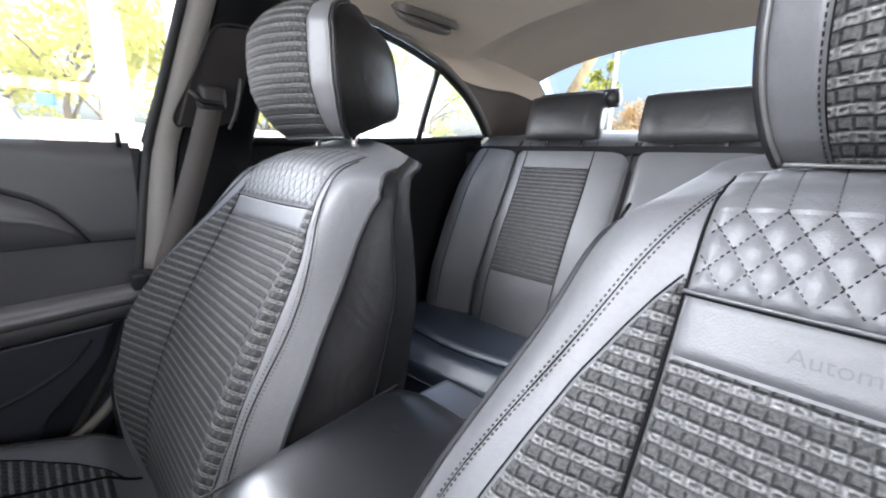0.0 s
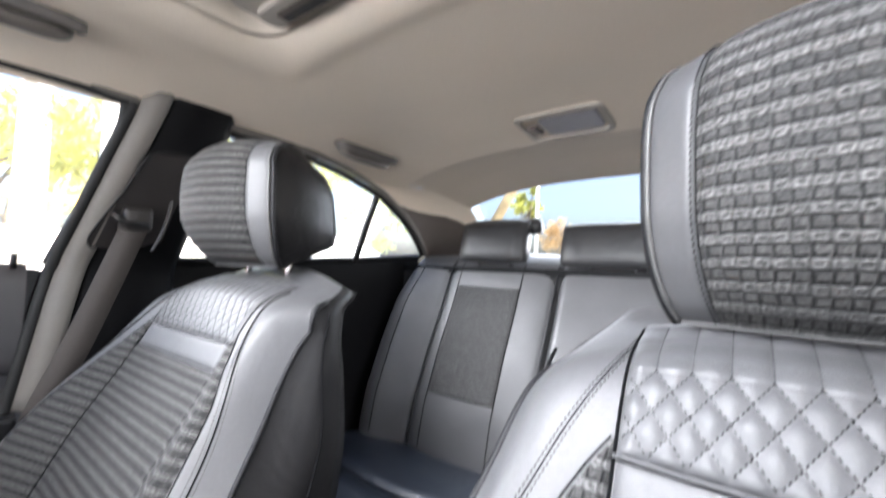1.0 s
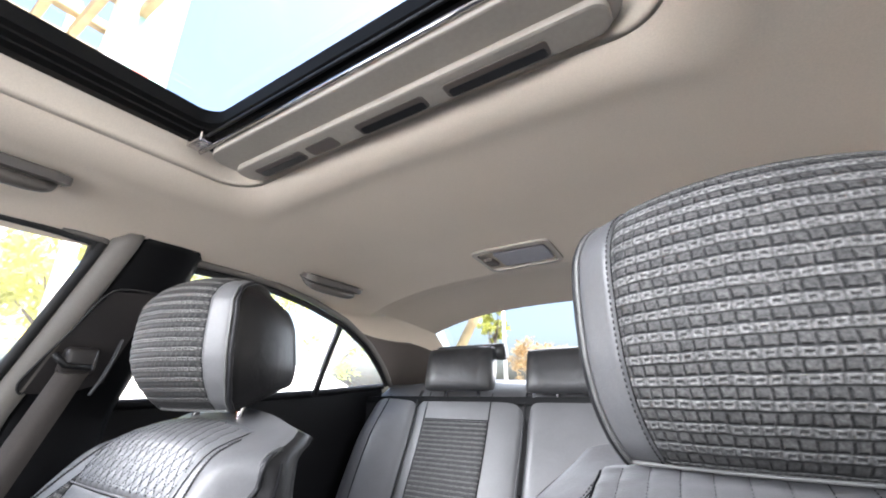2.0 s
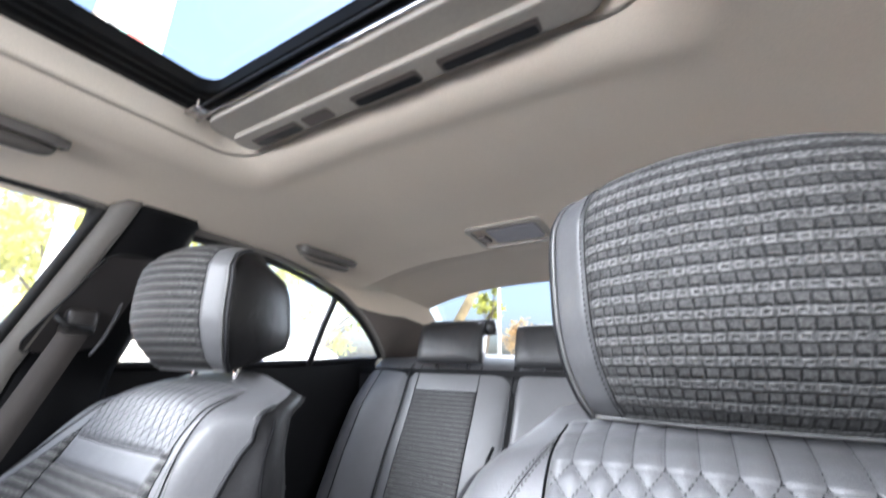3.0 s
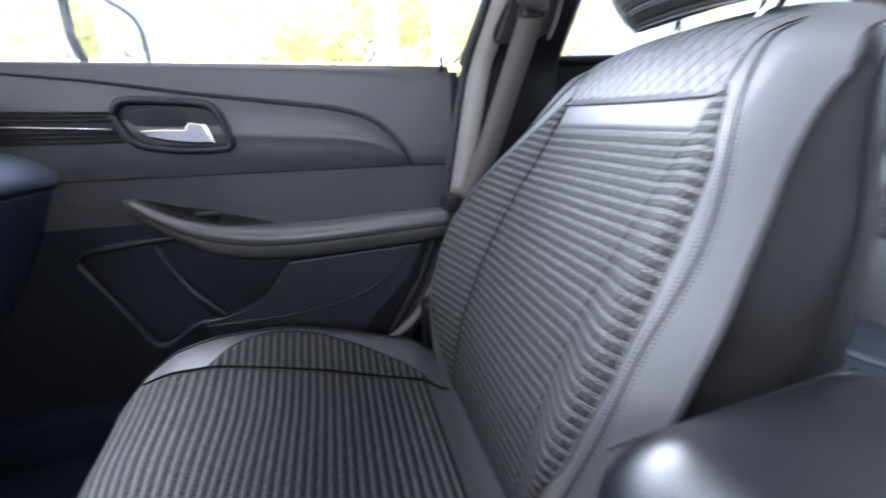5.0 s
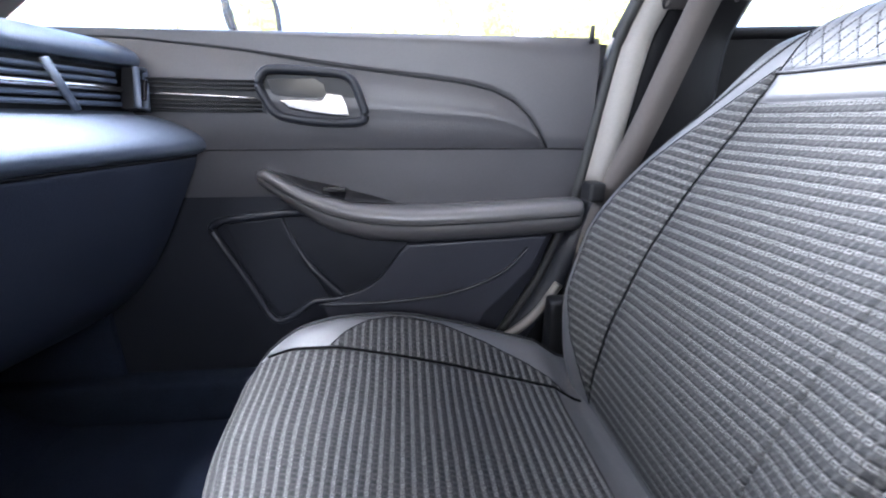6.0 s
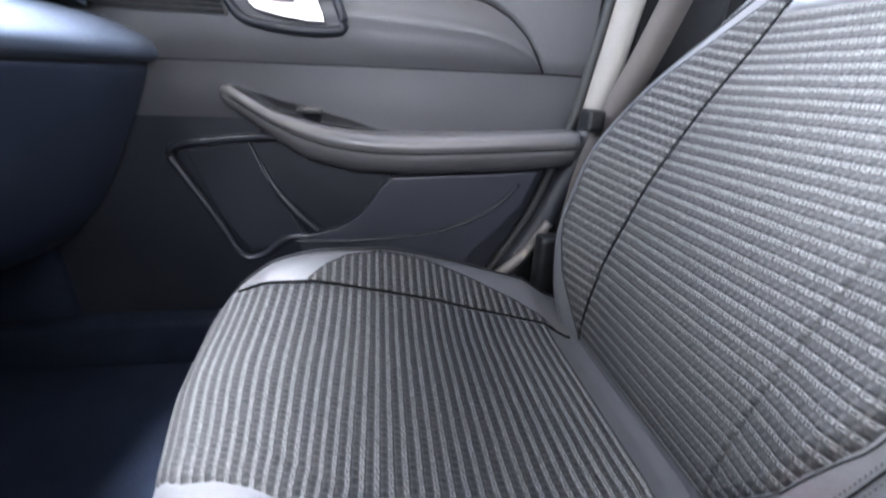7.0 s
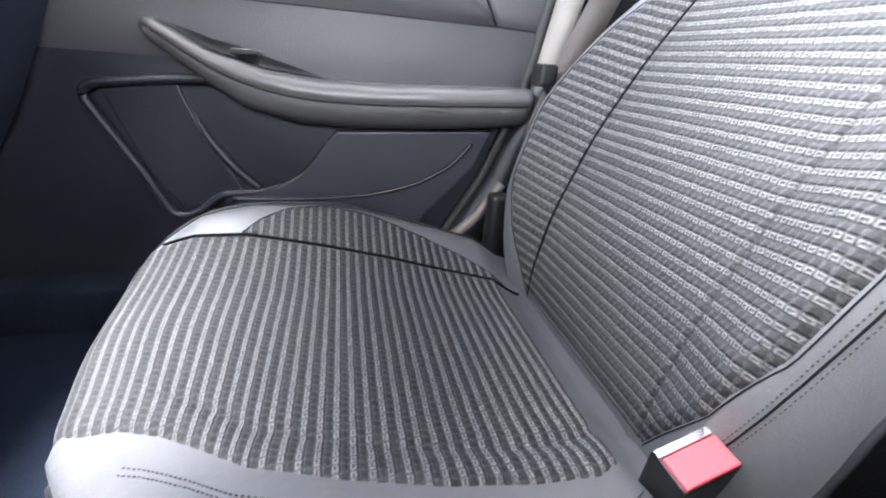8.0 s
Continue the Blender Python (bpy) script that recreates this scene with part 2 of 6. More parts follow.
HANDLE = mat("taupe_handle_plastic", (0.085, 0.075, 0.066), 0.5, spec=0.4, grain=0.06, grain_scale=200, spots=0.07, bump=0.15, bump_scale=800)
SHADE = mat("beige_sunshade_plastic", (0.36, 0.325, 0.28), 0.7, spec=0.3, grain=0.05, grain_scale=200, spots=0.05, bump=0.15, bump_scale=800)
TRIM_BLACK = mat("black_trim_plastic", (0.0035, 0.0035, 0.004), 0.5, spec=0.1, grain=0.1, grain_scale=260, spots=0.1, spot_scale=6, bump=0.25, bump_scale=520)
TAUPE_DARK = mat("dark_taupe_plastic", (0.026, 0.023, 0.022), 0.38, spec=0.45, grain=0.08, grain_scale=260, spots=0.1, bump=0.2, bump_scale=520)
SEAL_BLACK = mat("matt_black_rubber", (0.004, 0.004, 0.004), 0.8, spec=0.15, grain=0.15)
# pale translucent veil imitates the glare that washes out the view
PANE = glass("veiled_pane", (0.97, 0.985, 0.98), 0.05, veil=0.11)
PANE_REAR = glass("blue_tinted_pane", (0.50, 0.53, 0.56))
PANE_ROOF = glass("tinted_roof_pane", (0.93, 0.95, 0.96))


# ---- mesh helpers ----
def build(name, verts, faces, material, parent=None, label="", uv=None, smooth=True, origin=None):
    """One mesh object. Verts in world metres; uv per vertex in metres."""
    me = bpy.data.meshes.new(name)
    o = Vector(origin) if origin is not None else (parent_origin(parent) if parent else Vector((0, 0, 0)))
    me.from_pydata([tuple(Vector(v) - o) for v in verts], [], faces)
    if uv is not None:
        layer = me.uv_layers.new(name="UVMap")
        idx = np.empty(len(me.loops), dtype=np.int32)
        me.loops.foreach_get("vertex_index", idx)
        layer.data.foreach_set("uv", np.asarray(uv, dtype=np.float32)[idx].ravel())
    me.materials.append(material)
    me.polygons.foreach_set("use_smooth", [smooth] * len(me.polygons))
    me.update()
    ob = new(name, me)
    if parent is None:
        ob.location = o
    else:
        ob.parent = parent
        if origin is not None:
            ob.location = o - parent_origin(parent)
    if label:
        tagged(ob, label=label)
    return ob


def parent_origin(ob):
    p = Vector((0, 0, 0))
    while ob is not None:
        p = p + ob.location
        ob = ob.parent
    return p


def part(name, bm, material, parent, label="", smooth=False):
    """Links a bmesh in world metres as one mesh under a thing or a part."""
    o = parent_origin(parent) if parent else Vector((0, 0, 0))
    bmesh.ops.translate(bm, verts=bm.verts, vec=-o)
    me = bpy.data.meshes.new(name)
    bm.to_mesh(me)
    bm.free()
    me.materials.append(material)
    me.polygons.foreach_set("use_smooth", [smooth] * len(me.polygons))
    ob = new(name, me)
    ob.parent = parent
    if label:
        tagged(ob, label=label)
    return ob


def empty(name, at, label, category, group="", kind=""):
    ob = new(name)
    ob.location = at
    ob.empty_display_size = 0.05
    return tagged(ob, label=label, category=category, group=group, kind=kind)


def grid(fn, nu, nv, u0=0.0, u1=1.0, v0=0.0, v1=1.0, flip=False, close_u=False):
    """A grid of fn(u, v) -> (x, y, z): verts and quads."""
    verts = [fn(u0 + (u1 - u0) * i / nu, v0 + (v1 - v0) * j / nv) for j in range(nv + 1) for i in range(nu + 1)]
    faces = []
    for j in range(nv):
        for i in range(nu):
            a = j * (nu + 1) + i
            q = (a, a + 1, a + nu + 2, a + nu + 1)
            faces.append(q[::-1] if flip else q)
    return verts, faces


def tube_mesh(points, r, n=8, flat=1.0, up=(0, 0, 1)):
    """A round cord along points. r may be one radius or one for each point."""
    pts = [Vector(p) for p in points]
    verts, faces = [], []
    for i, p in enumerate(pts):
        t = (pts[min(i + 1, len(pts) - 1)] - pts[max(i - 1, 0)]).normalized()
        a = t.cross(Vector(up))
        if a.length < 1e-3:
            a = t.cross(Vector((1, 0, 0)))
        a.normalize()
        b = t.cross(a)
        ri = r[i] if isinstance(r, (list, tuple)) else r
        for k in range(n):
            ang = 2 * math.pi * k / n
            verts.append(p + a * (ri * math.cos(ang)) + b * (ri * flat * math.sin(ang)))
    for i in range(len(pts) - 1):
        for k in range(n):
            a0, a1 = i * n + k, i * n + (k + 1) % n
            faces.append((a0, a1, a1 + n, a0 + n))
    faces.append(tuple(range(n))[::-1])
    faces.append(tuple(range((len(pts) - 1) * n, len(pts) * n)))
    return verts, faces


def cord(name, points, r, material, parent, label="", n=8):
    v, f = tube_mesh(points, r, n)
    return build(name, v, f, material, parent, label)


def curve_through(points, steps=8, closed=False):
    """Catmull-Rom curve through a few points."""
    p = [Vector(q) for q in points]
    out = []
    count = len(p) if closed else len(p) - 1
    for i in range(count):
        if closed:
            a, b, c, d = p[i - 1], p[i], p[(i + 1) % len(p)], p[(i + 2) % len(p)]
        else:
            a, b, c, d = p[max(i - 1, 0)], p[i], p[i + 1], p[min(i + 2, len(p) - 1)]
        for k in range(steps):
            t = k / steps
            out.append(0.5 * ((2 * b) + (c - a) * t + (2 * a - 5 * b + 4 * c - d) * t * t + (3 * b - a - 3 * c + d) * t ** 3))
    if not closed:
        out.append(p[-1])
    return out


def box_bm(x0, x1, y0, y1, z0, z1, bevel=0.0, segs=2):
    bm = bmesh.new()
    bmesh.ops.create_cube(bm, size=1)
    bmesh.ops.scale(bm, vec=(x1 - x0, y1 - y0, z1 - z0), verts=bm.verts)
    bmesh.ops.translate(bm, vec=((x0 + x1) / 2, (y0 + y1) / 2, (z0 + z1) / 2), verts=bm.verts)
    if bevel:
        bmesh.ops.bevel(bm, geom=bm.edges[:], offset=bevel, segments=segs, affect="EDGES", profile=0.6)
    return bm


def box(name, x0, x1, y0, y1, z0, z1, material, parent=None, bevel=0.004, segs=2, label="", turn=None):
    bm = box_bm(x0, x1, y0, y1, z0, z1, bevel, segs)
    if turn is not None:
        c = Vector(((x0 + x1) / 2, (y0 + y1) / 2, (z0 + z1) / 2))
        bmesh.ops.rotate(bm, cent=c, matrix=Euler([radians(a) for a in turn]).to_matrix(), verts=bm.verts)
    return part(name, bm, material, parent, label, smooth=bevel > 0.006)


def slab(name, outline, x0, x1, material, parent=None, bevel=0.0, axis="x", label="", segs=2):
    """A plate: an outline in the two other axes, run from x0 to x1 along one axis."""
    bm = bmesh.new()
    put = {"x": lambda a, b, c: (c, a, b), "y": lambda a, b, c: (a, c, b), "z": lambda a, b, c: (a, b, c)}[axis]
    lo = [bm.verts.new(put(a, b, x0)) for a, b in outline]
    hi = [bm.verts.new(put(a, b, x1)) for a, b in outline]
    k = len(lo)
    bm.faces.new(lo[::-1]), bm.faces.new(hi)
    for i in range(k):
        bm.faces.new((lo[i], lo[(i + 1) % k], hi[(i + 1) % k], hi[i]))
    bmesh.ops.recalc_face_normals(bm, faces=bm.faces)
    if bevel:
        edges = [e for e in bm.edges if len({v.co["xyz".index(axis)] for v in e.verts}) == 1]
        bmesh.ops.bevel(bm, geom=edges, offset=bevel, segments=segs, affect="EDGES", profile=0.6)
    return part(name, bm, material, parent, label, smooth=False)


def interp(table, x):
    xs, ys = zip(*table)
    return float(np.interp(x, xs, ys))


def soft(table, x):
    """Like interp, rounded at the knots."""
    return sum(interp(table, x + d) * w for d, w in ((-0.03, 0.15), (-0.015, 0.2), (0, 0.3), (0.015, 0.2), (0.03, 0.15)))


def smooth01(x):
    x = min(max(x, 0.0), 1.0)
    return x * x * (3 - 2 * x)


# ---- front seats ----
RC, RS = 0.920, 0.391
BASE_Y, BASE_Z = -0.187, 0.415
HALF = [(-0.06, 0.215), (0.0, 0.238), (0.07, 0.258), (0.2, 0.275), (0.3, 0.266), (0.4, 0.241), (0.47, 0.222), (0.53, 0.212), (0.58, 0.205), (0.605, 0.200), (0.63, 0.186), (0.66, 0.15)]
DEPTH = [(-0.06, -0.03), (0.0, 0.0), (0.1, 0.024), (0.22, 0.032), (0.33, 0.024), (0.43, 0.006), (0.52, 0.0), (0.565, -0.006), (0.59, -0.022), (0.605, -0.045), (0.615, -0.075), (0.64, -0.1)]
WING = [(-0.06, 0.01), (0.0, 0.03), (0.1, 0.052), (0.25, 0.058), (0.38, 0.040), (0.47, 0.020), (0.54, 0.006), (0.6, 0.0), (0.7, 0.0)]
CLOTH_EDGE = [(-0.03, 0.137), (0.0, 0.155), (0.05, 0.187), (0.12, 0.21), (0.22, 0.219), (0.30, 0.211), (0.344, 0.202), (0.39, 0.189), (0.434, 0.175), (0.473, 0.158), (0.495, 0.147), (0.512, 0.1365)]
SEAM = 0.135


TUCK = [(-0.06, 0.0), (0.0, 0.0), (0.12, 0.020), (0.33, 0.022), (0.46, 0.030), (0.53, 0.020), (0.60, 0.002), (0.66, 0.0)]


def back_half(u, v, m):
    """Half width of the backrest's face; the passenger seat's inner bolster turns away earlier."""
    return soft(HALF, v) - (soft(TUCK, v) if u > 0 and m > 0 else 0.0)


def back_w(u, v, m):
    a, h = abs(u), back_half(u, v, m)
    s = max(0.0, (a - 0.115) / (h - 0.115))
    bump = soft(WING, v) * smooth01(s / 0.72) * (0.6 if u > 0 else 1.0)
    if u > 0 and m > 0:
        drop = 0.058 * smooth01((0.60 - v) / 0.2) * max(0.0, (s - 0.55) / 0.45) ** 2 + 0.050 * smooth01((v - 0.4) / 0.2) * (1 - 0.85 * smooth01((v - 0.55) / 0.06)) * max(0.0, (s - 0.52) / 0.48) ** 2
    else:
        drop = 0.034 * max(0.0, (s - 0.62) / 0.38) ** 2
    return soft(DEPTH, v) + bump - drop


def back_at(u, v, lift, m, cx):
    w = back_w(u, v, m) + lift
    v = v - 0.020 * smooth01((v - 0.5) / 0.1) * (abs(u) / 0.19) ** 3
    v -= 0.008 * smooth01((v - 0.53) / 0.07) * (abs(u) / 0.19) ** 4 if m < 0 else 0.0
    v += 0.012 * smooth01((v - 0.52) / 0.09) * max(0.0, 1 - (u / 0.16) ** 2) if m > 0 else 0.0
    return (cx + m * u, BASE_Y + v * RS - w * RC, BASE_Z + v * RC + w * RS)


def rib_lift(q, rib=RIB):
    """Height of the ribbed cloth across its ribs."""
    f = (q / rib) % 1.0
    return 0.0022 * (1 - abs(2 * f - 1) ** 4) - 0.0009


def patch(name, at, lo, hi, v0, v1, nu, nv, material, parent, thick=0.004, ribs=0.0, relief=None, label="", rim=0.012, flip=False, hem=0.003, joined=False):
    """A cover panel on a surface at(u, v, lift), from lo(v) to hi(v), its edges drawn down into the seams."""
    verts, uvs = [], []
    for j in range(nv + 1):
        v = v0 + (v1 - v0) * j / nv
        a, b = lo(v), hi(v)
        for i in range(nu + 1):
            t = i / nu
            u = a + (b - a) * t
            edge = min(1.0 if joined else abs(u - a), abs(b - u), abs(v - v0), abs(v1 - v))
            if nu > 6:
                k = math.sqrt(min(edge / rim, 1.0))
            else:
                k = 1.0
            h = -0.0015 + (thick + 0.0015) * k
            if ribs:
                h += rib_lift(v) * ribs * min(edge / hem, 1.0)
            if relief:
                h += relief(u, v) * min(edge / 0.004, 1.0)
            verts.append(at(u, v, h))
            uvs.append((u, v))
    faces = []
    for j in range(nv):
        for i in range(nu):
            a = j * (nu + 1) + i
            q = (a, a + 1, a + nu + 2, a + nu + 1)
            faces.append(q[::-1] if flip else q)
    return build(name, verts, faces, material, parent, label, uv=uvs)


def ring_body(name, rings, material, parent, label="", flip=False):
    k = len(rings[0])
    verts = [p for r in rings for p in r]
    faces = []
    for j in range(len(rings) - 1):
        for i in range(k):
            a, b = j * k + i, j * k + (i + 1) % k
            faces.append((a, b, b + k, a + k))
    faces.append(tuple(range(k))[::-1])
    faces.append(tuple(range((len(rings) - 1) * k, len(rings) * k)))
    if flip:
        faces = [f[::-1] for f in faces]
    return build(name, verts, faces, material, parent, label)


def strip_of(name, rings, i0, i1, material, parent, label="", flip=False, cap=False):
    """The part of a ringed body from column i0 to column i1."""
    k, c = len(rings[0]), i1 - i0 + 1
    verts = [r[(i0 + i) % k] for r in rings for i in range(c)]
    faces = [(j * c + i, j * c + i + 1, (j + 1) * c + i + 1, (j + 1) * c + i) for j in range(len(rings) - 1) for i in range(c - 1)]
    if cap:
        top = rings[-1]
        base = len(verts)
        verts += top
        faces.append(tuple(range(base, base + k)))
    if flip:
        faces = [f[::-1] for f in faces]
    return build(name, verts, faces, material, parent, label)


def stitch_line(name, points, material, parent, dash=0.0024, gap=0.0020, width=0.0005, height=0.0005):
    """A row of small thread stitches that follows points."""
    pts = [Vector(p) for p in points]
    verts, faces, left, on = [], [], dash, True
    runs, run = [], [pts[0]]
    for a, b in zip(pts, pts[1:]):
        d, pos = (b - a).length, 0.0
        if d < 1e-6:
            continue
        while d - pos > left:
            pos += left
            p = a.lerp(b, pos / d)
            if on:
                runs.append((run[0], p))
            run, on = [p], not on
            left = dash if on else gap
        left -= d - pos
    for a, b in runs:
        t = (b - a).normalized()
        s = t.cross(Vector((0, -RC, RS)))
        if s.length < 1e-3:
            s = t.cross(Vector((0, 0, 1)))
        s.normalize()
        nrm = s.cross(t).normalized() * height
        s *= width
        k = len(verts)
        mid = (a + b) / 2
        verts += [a - s - nrm, a + s - nrm, b + s - nrm, b - s - nrm, mid - s * 0.8 - (b - a) * 0.3 + nrm, mid + s * 0.8 - (b - a) * 0.3 + nrm, mid + s * 0.8 + (b - a) * 0.3 + nrm, mid - s * 0.8 + (b - a) * 0.3 + nrm]
        faces += [tuple(k + i for i in q) for q in ((4, 5, 6, 7), (0, 1, 5, 4), (1, 2, 6, 5), (2, 3, 7, 6), (3, 0, 4, 7))]
    if verts:
        return build(name, verts, faces, material, parent)


QU, QV, QROW = 0.0195, 0.028, 0.561


def quilt_lift(u, v):
    """Padded diamonds that run out into upright channels at the top."""
    if v < QROW:
        a, b = u / QU + (v - QROW) / QV, u / QU - (v - QROW) / QV
        return 0.0023 * abs(math.sin(math.pi * a) * math.sin(math.pi * b)) ** 0.5
    return 0.0034 * abs(math.sin(math.pi * u / QU)) ** 0.5


def lettering(name, words, at, right, up, height, material, parent, depth=0.0006):
    curve = bpy.data.curves.new(name, "FONT")
    curve.body, curve.size, curve.extrude = words, height, depth
    tmp = new(name, curve)
    bpy.context.view_layer.update()
    me = bpy.data.meshes.new_from_object(tmp.evaluated_get(bpy.context.evaluated_depsgraph_get()))
    bpy.data.objects.remove(tmp)
    me.materials.clear()
    me.materials.append(material)
    ob = new(name, me)
    r, u = Vector(right).normalized(), Vector(up).normalized()
    ob.parent = parent
    ob.matrix_basis = Matrix.Translation(Vector(at) - parent_origin(parent)) @ Matrix((r, u, r.cross(u))).transposed().to_4x4()
    return ob


HEAD_EDGE = [(-1.0, 0.090), (-0.85, 0.074), (-0.6, 0.062), (-0.3, 0.054), (0.0, 0.052), (0.5, 0.052), (0.75, 0.062), (0.9, 0.077), (1.0, 0.100)]
HEAD_BACK = [(-1.0, 0.180), (-0.75, 0.194), (-0.4, 0.193), (0.2, 0.182), (0.6, 0.168), (0.85, 0.154), (1.0, 0.146)]
HEAD_TALL, HEAD_HALF = 0.210, 0.128


def head_half(b, m):
    """Half width of a headrest; the passenger's tapers more."""
    up, down = max(0.0, b), max(0.0, -b)
    return HEAD_HALF * (1 - (0.26 if m > 0 else 0.17) * up ** 3 - (0.24 if m > 0 else 0.13) * down ** 3)


def head_at(a, b, lift, m, cx, z0):
    """The face of a headrest; a across and b up, each from -1 to 1."""
    up = max(0.0, b)
    z = z0 + (b + 1) * HEAD_TALL / 2 - 0.018 * a * a * up ** 2
    y = soft(HEAD_EDGE, b) - 0.052 * (1 - abs(a) ** 2.2) * (1 - 0.7 * abs(b) ** 3) - lift
    return (cx + m * head_half(b, m) * a, y, z)


def head_ring(b, m, cx, z0, n=22):
    """One level of a headrest all the way round."""
    up, down = max(0.0, b), max(0.0, -b)
    hw = head_half(b, m)
    z = z0 + (b + 1) * HEAD_TALL / 2
    front, back = soft(HEAD_EDGE, b), interp(HEAD_BACK, b)
    drop = 0.03 * down ** 3
    out = [Vector(head_at(-1 + 2 * i / n, b, -0.002, m, cx, z0)) for i in range(n + 1)]
    side = [(1 + 0.03 * math.sin(math.pi * k / 9) - 0.25 * (k / 9) ** 2.2, front + (back - front) * k / 9, z - 0.018 * up ** 2 - 0.026 * up ** 3 * (k / 9) ** 2 + drop * k / 9) for k in range(1, 10)]
    out += [Vector((cx + m * hw * a, y, q)) for a, y, q in side]
    for k in range(1, 8):
        t = 1 - 2 * k / 8
        out.append(Vector((cx + m * hw * 0.75 * t, back + 0.010 * (1 - t * t), z - 0.044 * up ** 3 + drop)))
    out += [Vector((cx - m * hw * a, y, q)) for a, y, q in side[::-1]]
    return out


PAD_Z = [(-0.80, 0.24), (-0.757, 0.295), (-0.746, 0.338), (-0.732, 0.374), (-0.71, 0.399), (-0.66, 0.413), (-0.6, 0.417), (-0.5, 0.414), (-0.3, 0.404), (-0.245, 0.399), (-0.205, 0.376), (-0.12, 0.36)]
PAD_HALF = [(-0.78, 0.15), (-0.757, 0.186), (-0.735, 0.224), (-0.70, 0.254), (-0.62, 0.278), (-0.5, 0.288), (-0.35, 0.283), (-0.2, 0.262), (-0.1, 0.24)]
PAD_HALF_IN = [(-0.78, 0.01), (-0.757, 0.030), (-0.735, 0.072), (-0.70, 0.118), (-0.664, 0.150), (-0.606, 0.190), (-0.55, 0.228), (-0.5, 0.254), (-0.42, 0.277), (-0.35, 0.283), (-0.2, 0.262), (-0.1, 0.24)]
PAD_WING = [(-0.76, 0.02), (-0.72, 0.045), (-0.655, 0.072), (-0.57, 0.080), (-0.475, 0.079), (-0.38, 0.062), (-0.305, 0.045), (-0.2, 0.03), (-0.1, 0.02)]


def pad_at(u, y, lift, m, cx):
    h = soft(PAD_HALF if u < 0 else PAD_HALF_IN, y)
    flat = min(0.10, 0.6 * h)
    s = max(0.0, (abs(u) - flat) / (h - flat))
    z = interp(PAD_Z, y) + soft(PAD_WING, y) * s ** 1.7 * (1.0 if u < 0 else smooth01((y + 0.70) / 0.2)) - (0.012 if u < 0 else 0.022) * max(0.0, (s - 0.80) / 0.20) ** 2
    if u > 0:
        z -= 0.0045 * math.exp(-((u - interp(PAD_EDGE_IN, y) + 0.040) / 0.007) ** 2) * smooth01((y + 0.66) / 0.08)
    bulge = 0.012 * smooth01((-0.50 - y) / 0.2) * max(0.0, 1 - ((u + 0.07) / 0.16) ** 2)
    return (cx + m * u, y - bulge - 0.011 * smooth01((-0.55 - y) / 0.13) + 0.032 * smooth01((-0.52 - y) / 0.2) * smooth01((u + 0.14) / 0.22), z + lift)


PAD_SEAM_OUT = [(-0.75, -0.185), (-0.73, -0.212), (-0.70, -0.224), (-0.6, -0.221), (-0.4, -0.19), (-0.22, -0.146)]
PAD_EDGE_OUT = [(-0.605, -0.2235), (-0.585, -0.245), (-0.55, -0.266), (-0.50, -0.277), (-0.42, -0.268), (-0.34, -0.238), (-0.28, -0.203), (-0.235, -0.162), (-0.225, -0.150)]
PAD_EDGE_IN = [(-0.75, 0.018), (-0.73, 0.050), (-0.70, 0.072), (-0.656, 0.082), (-0.621, 0.094), (-0.578, 0.116), (-0.542, 0.138), (-0.469, 0.163), (-0.398, 0.178), (-0.322, 0.184), (-0.268, 0.182), (-0.245, 0.170), (-0.225, 0.155)]


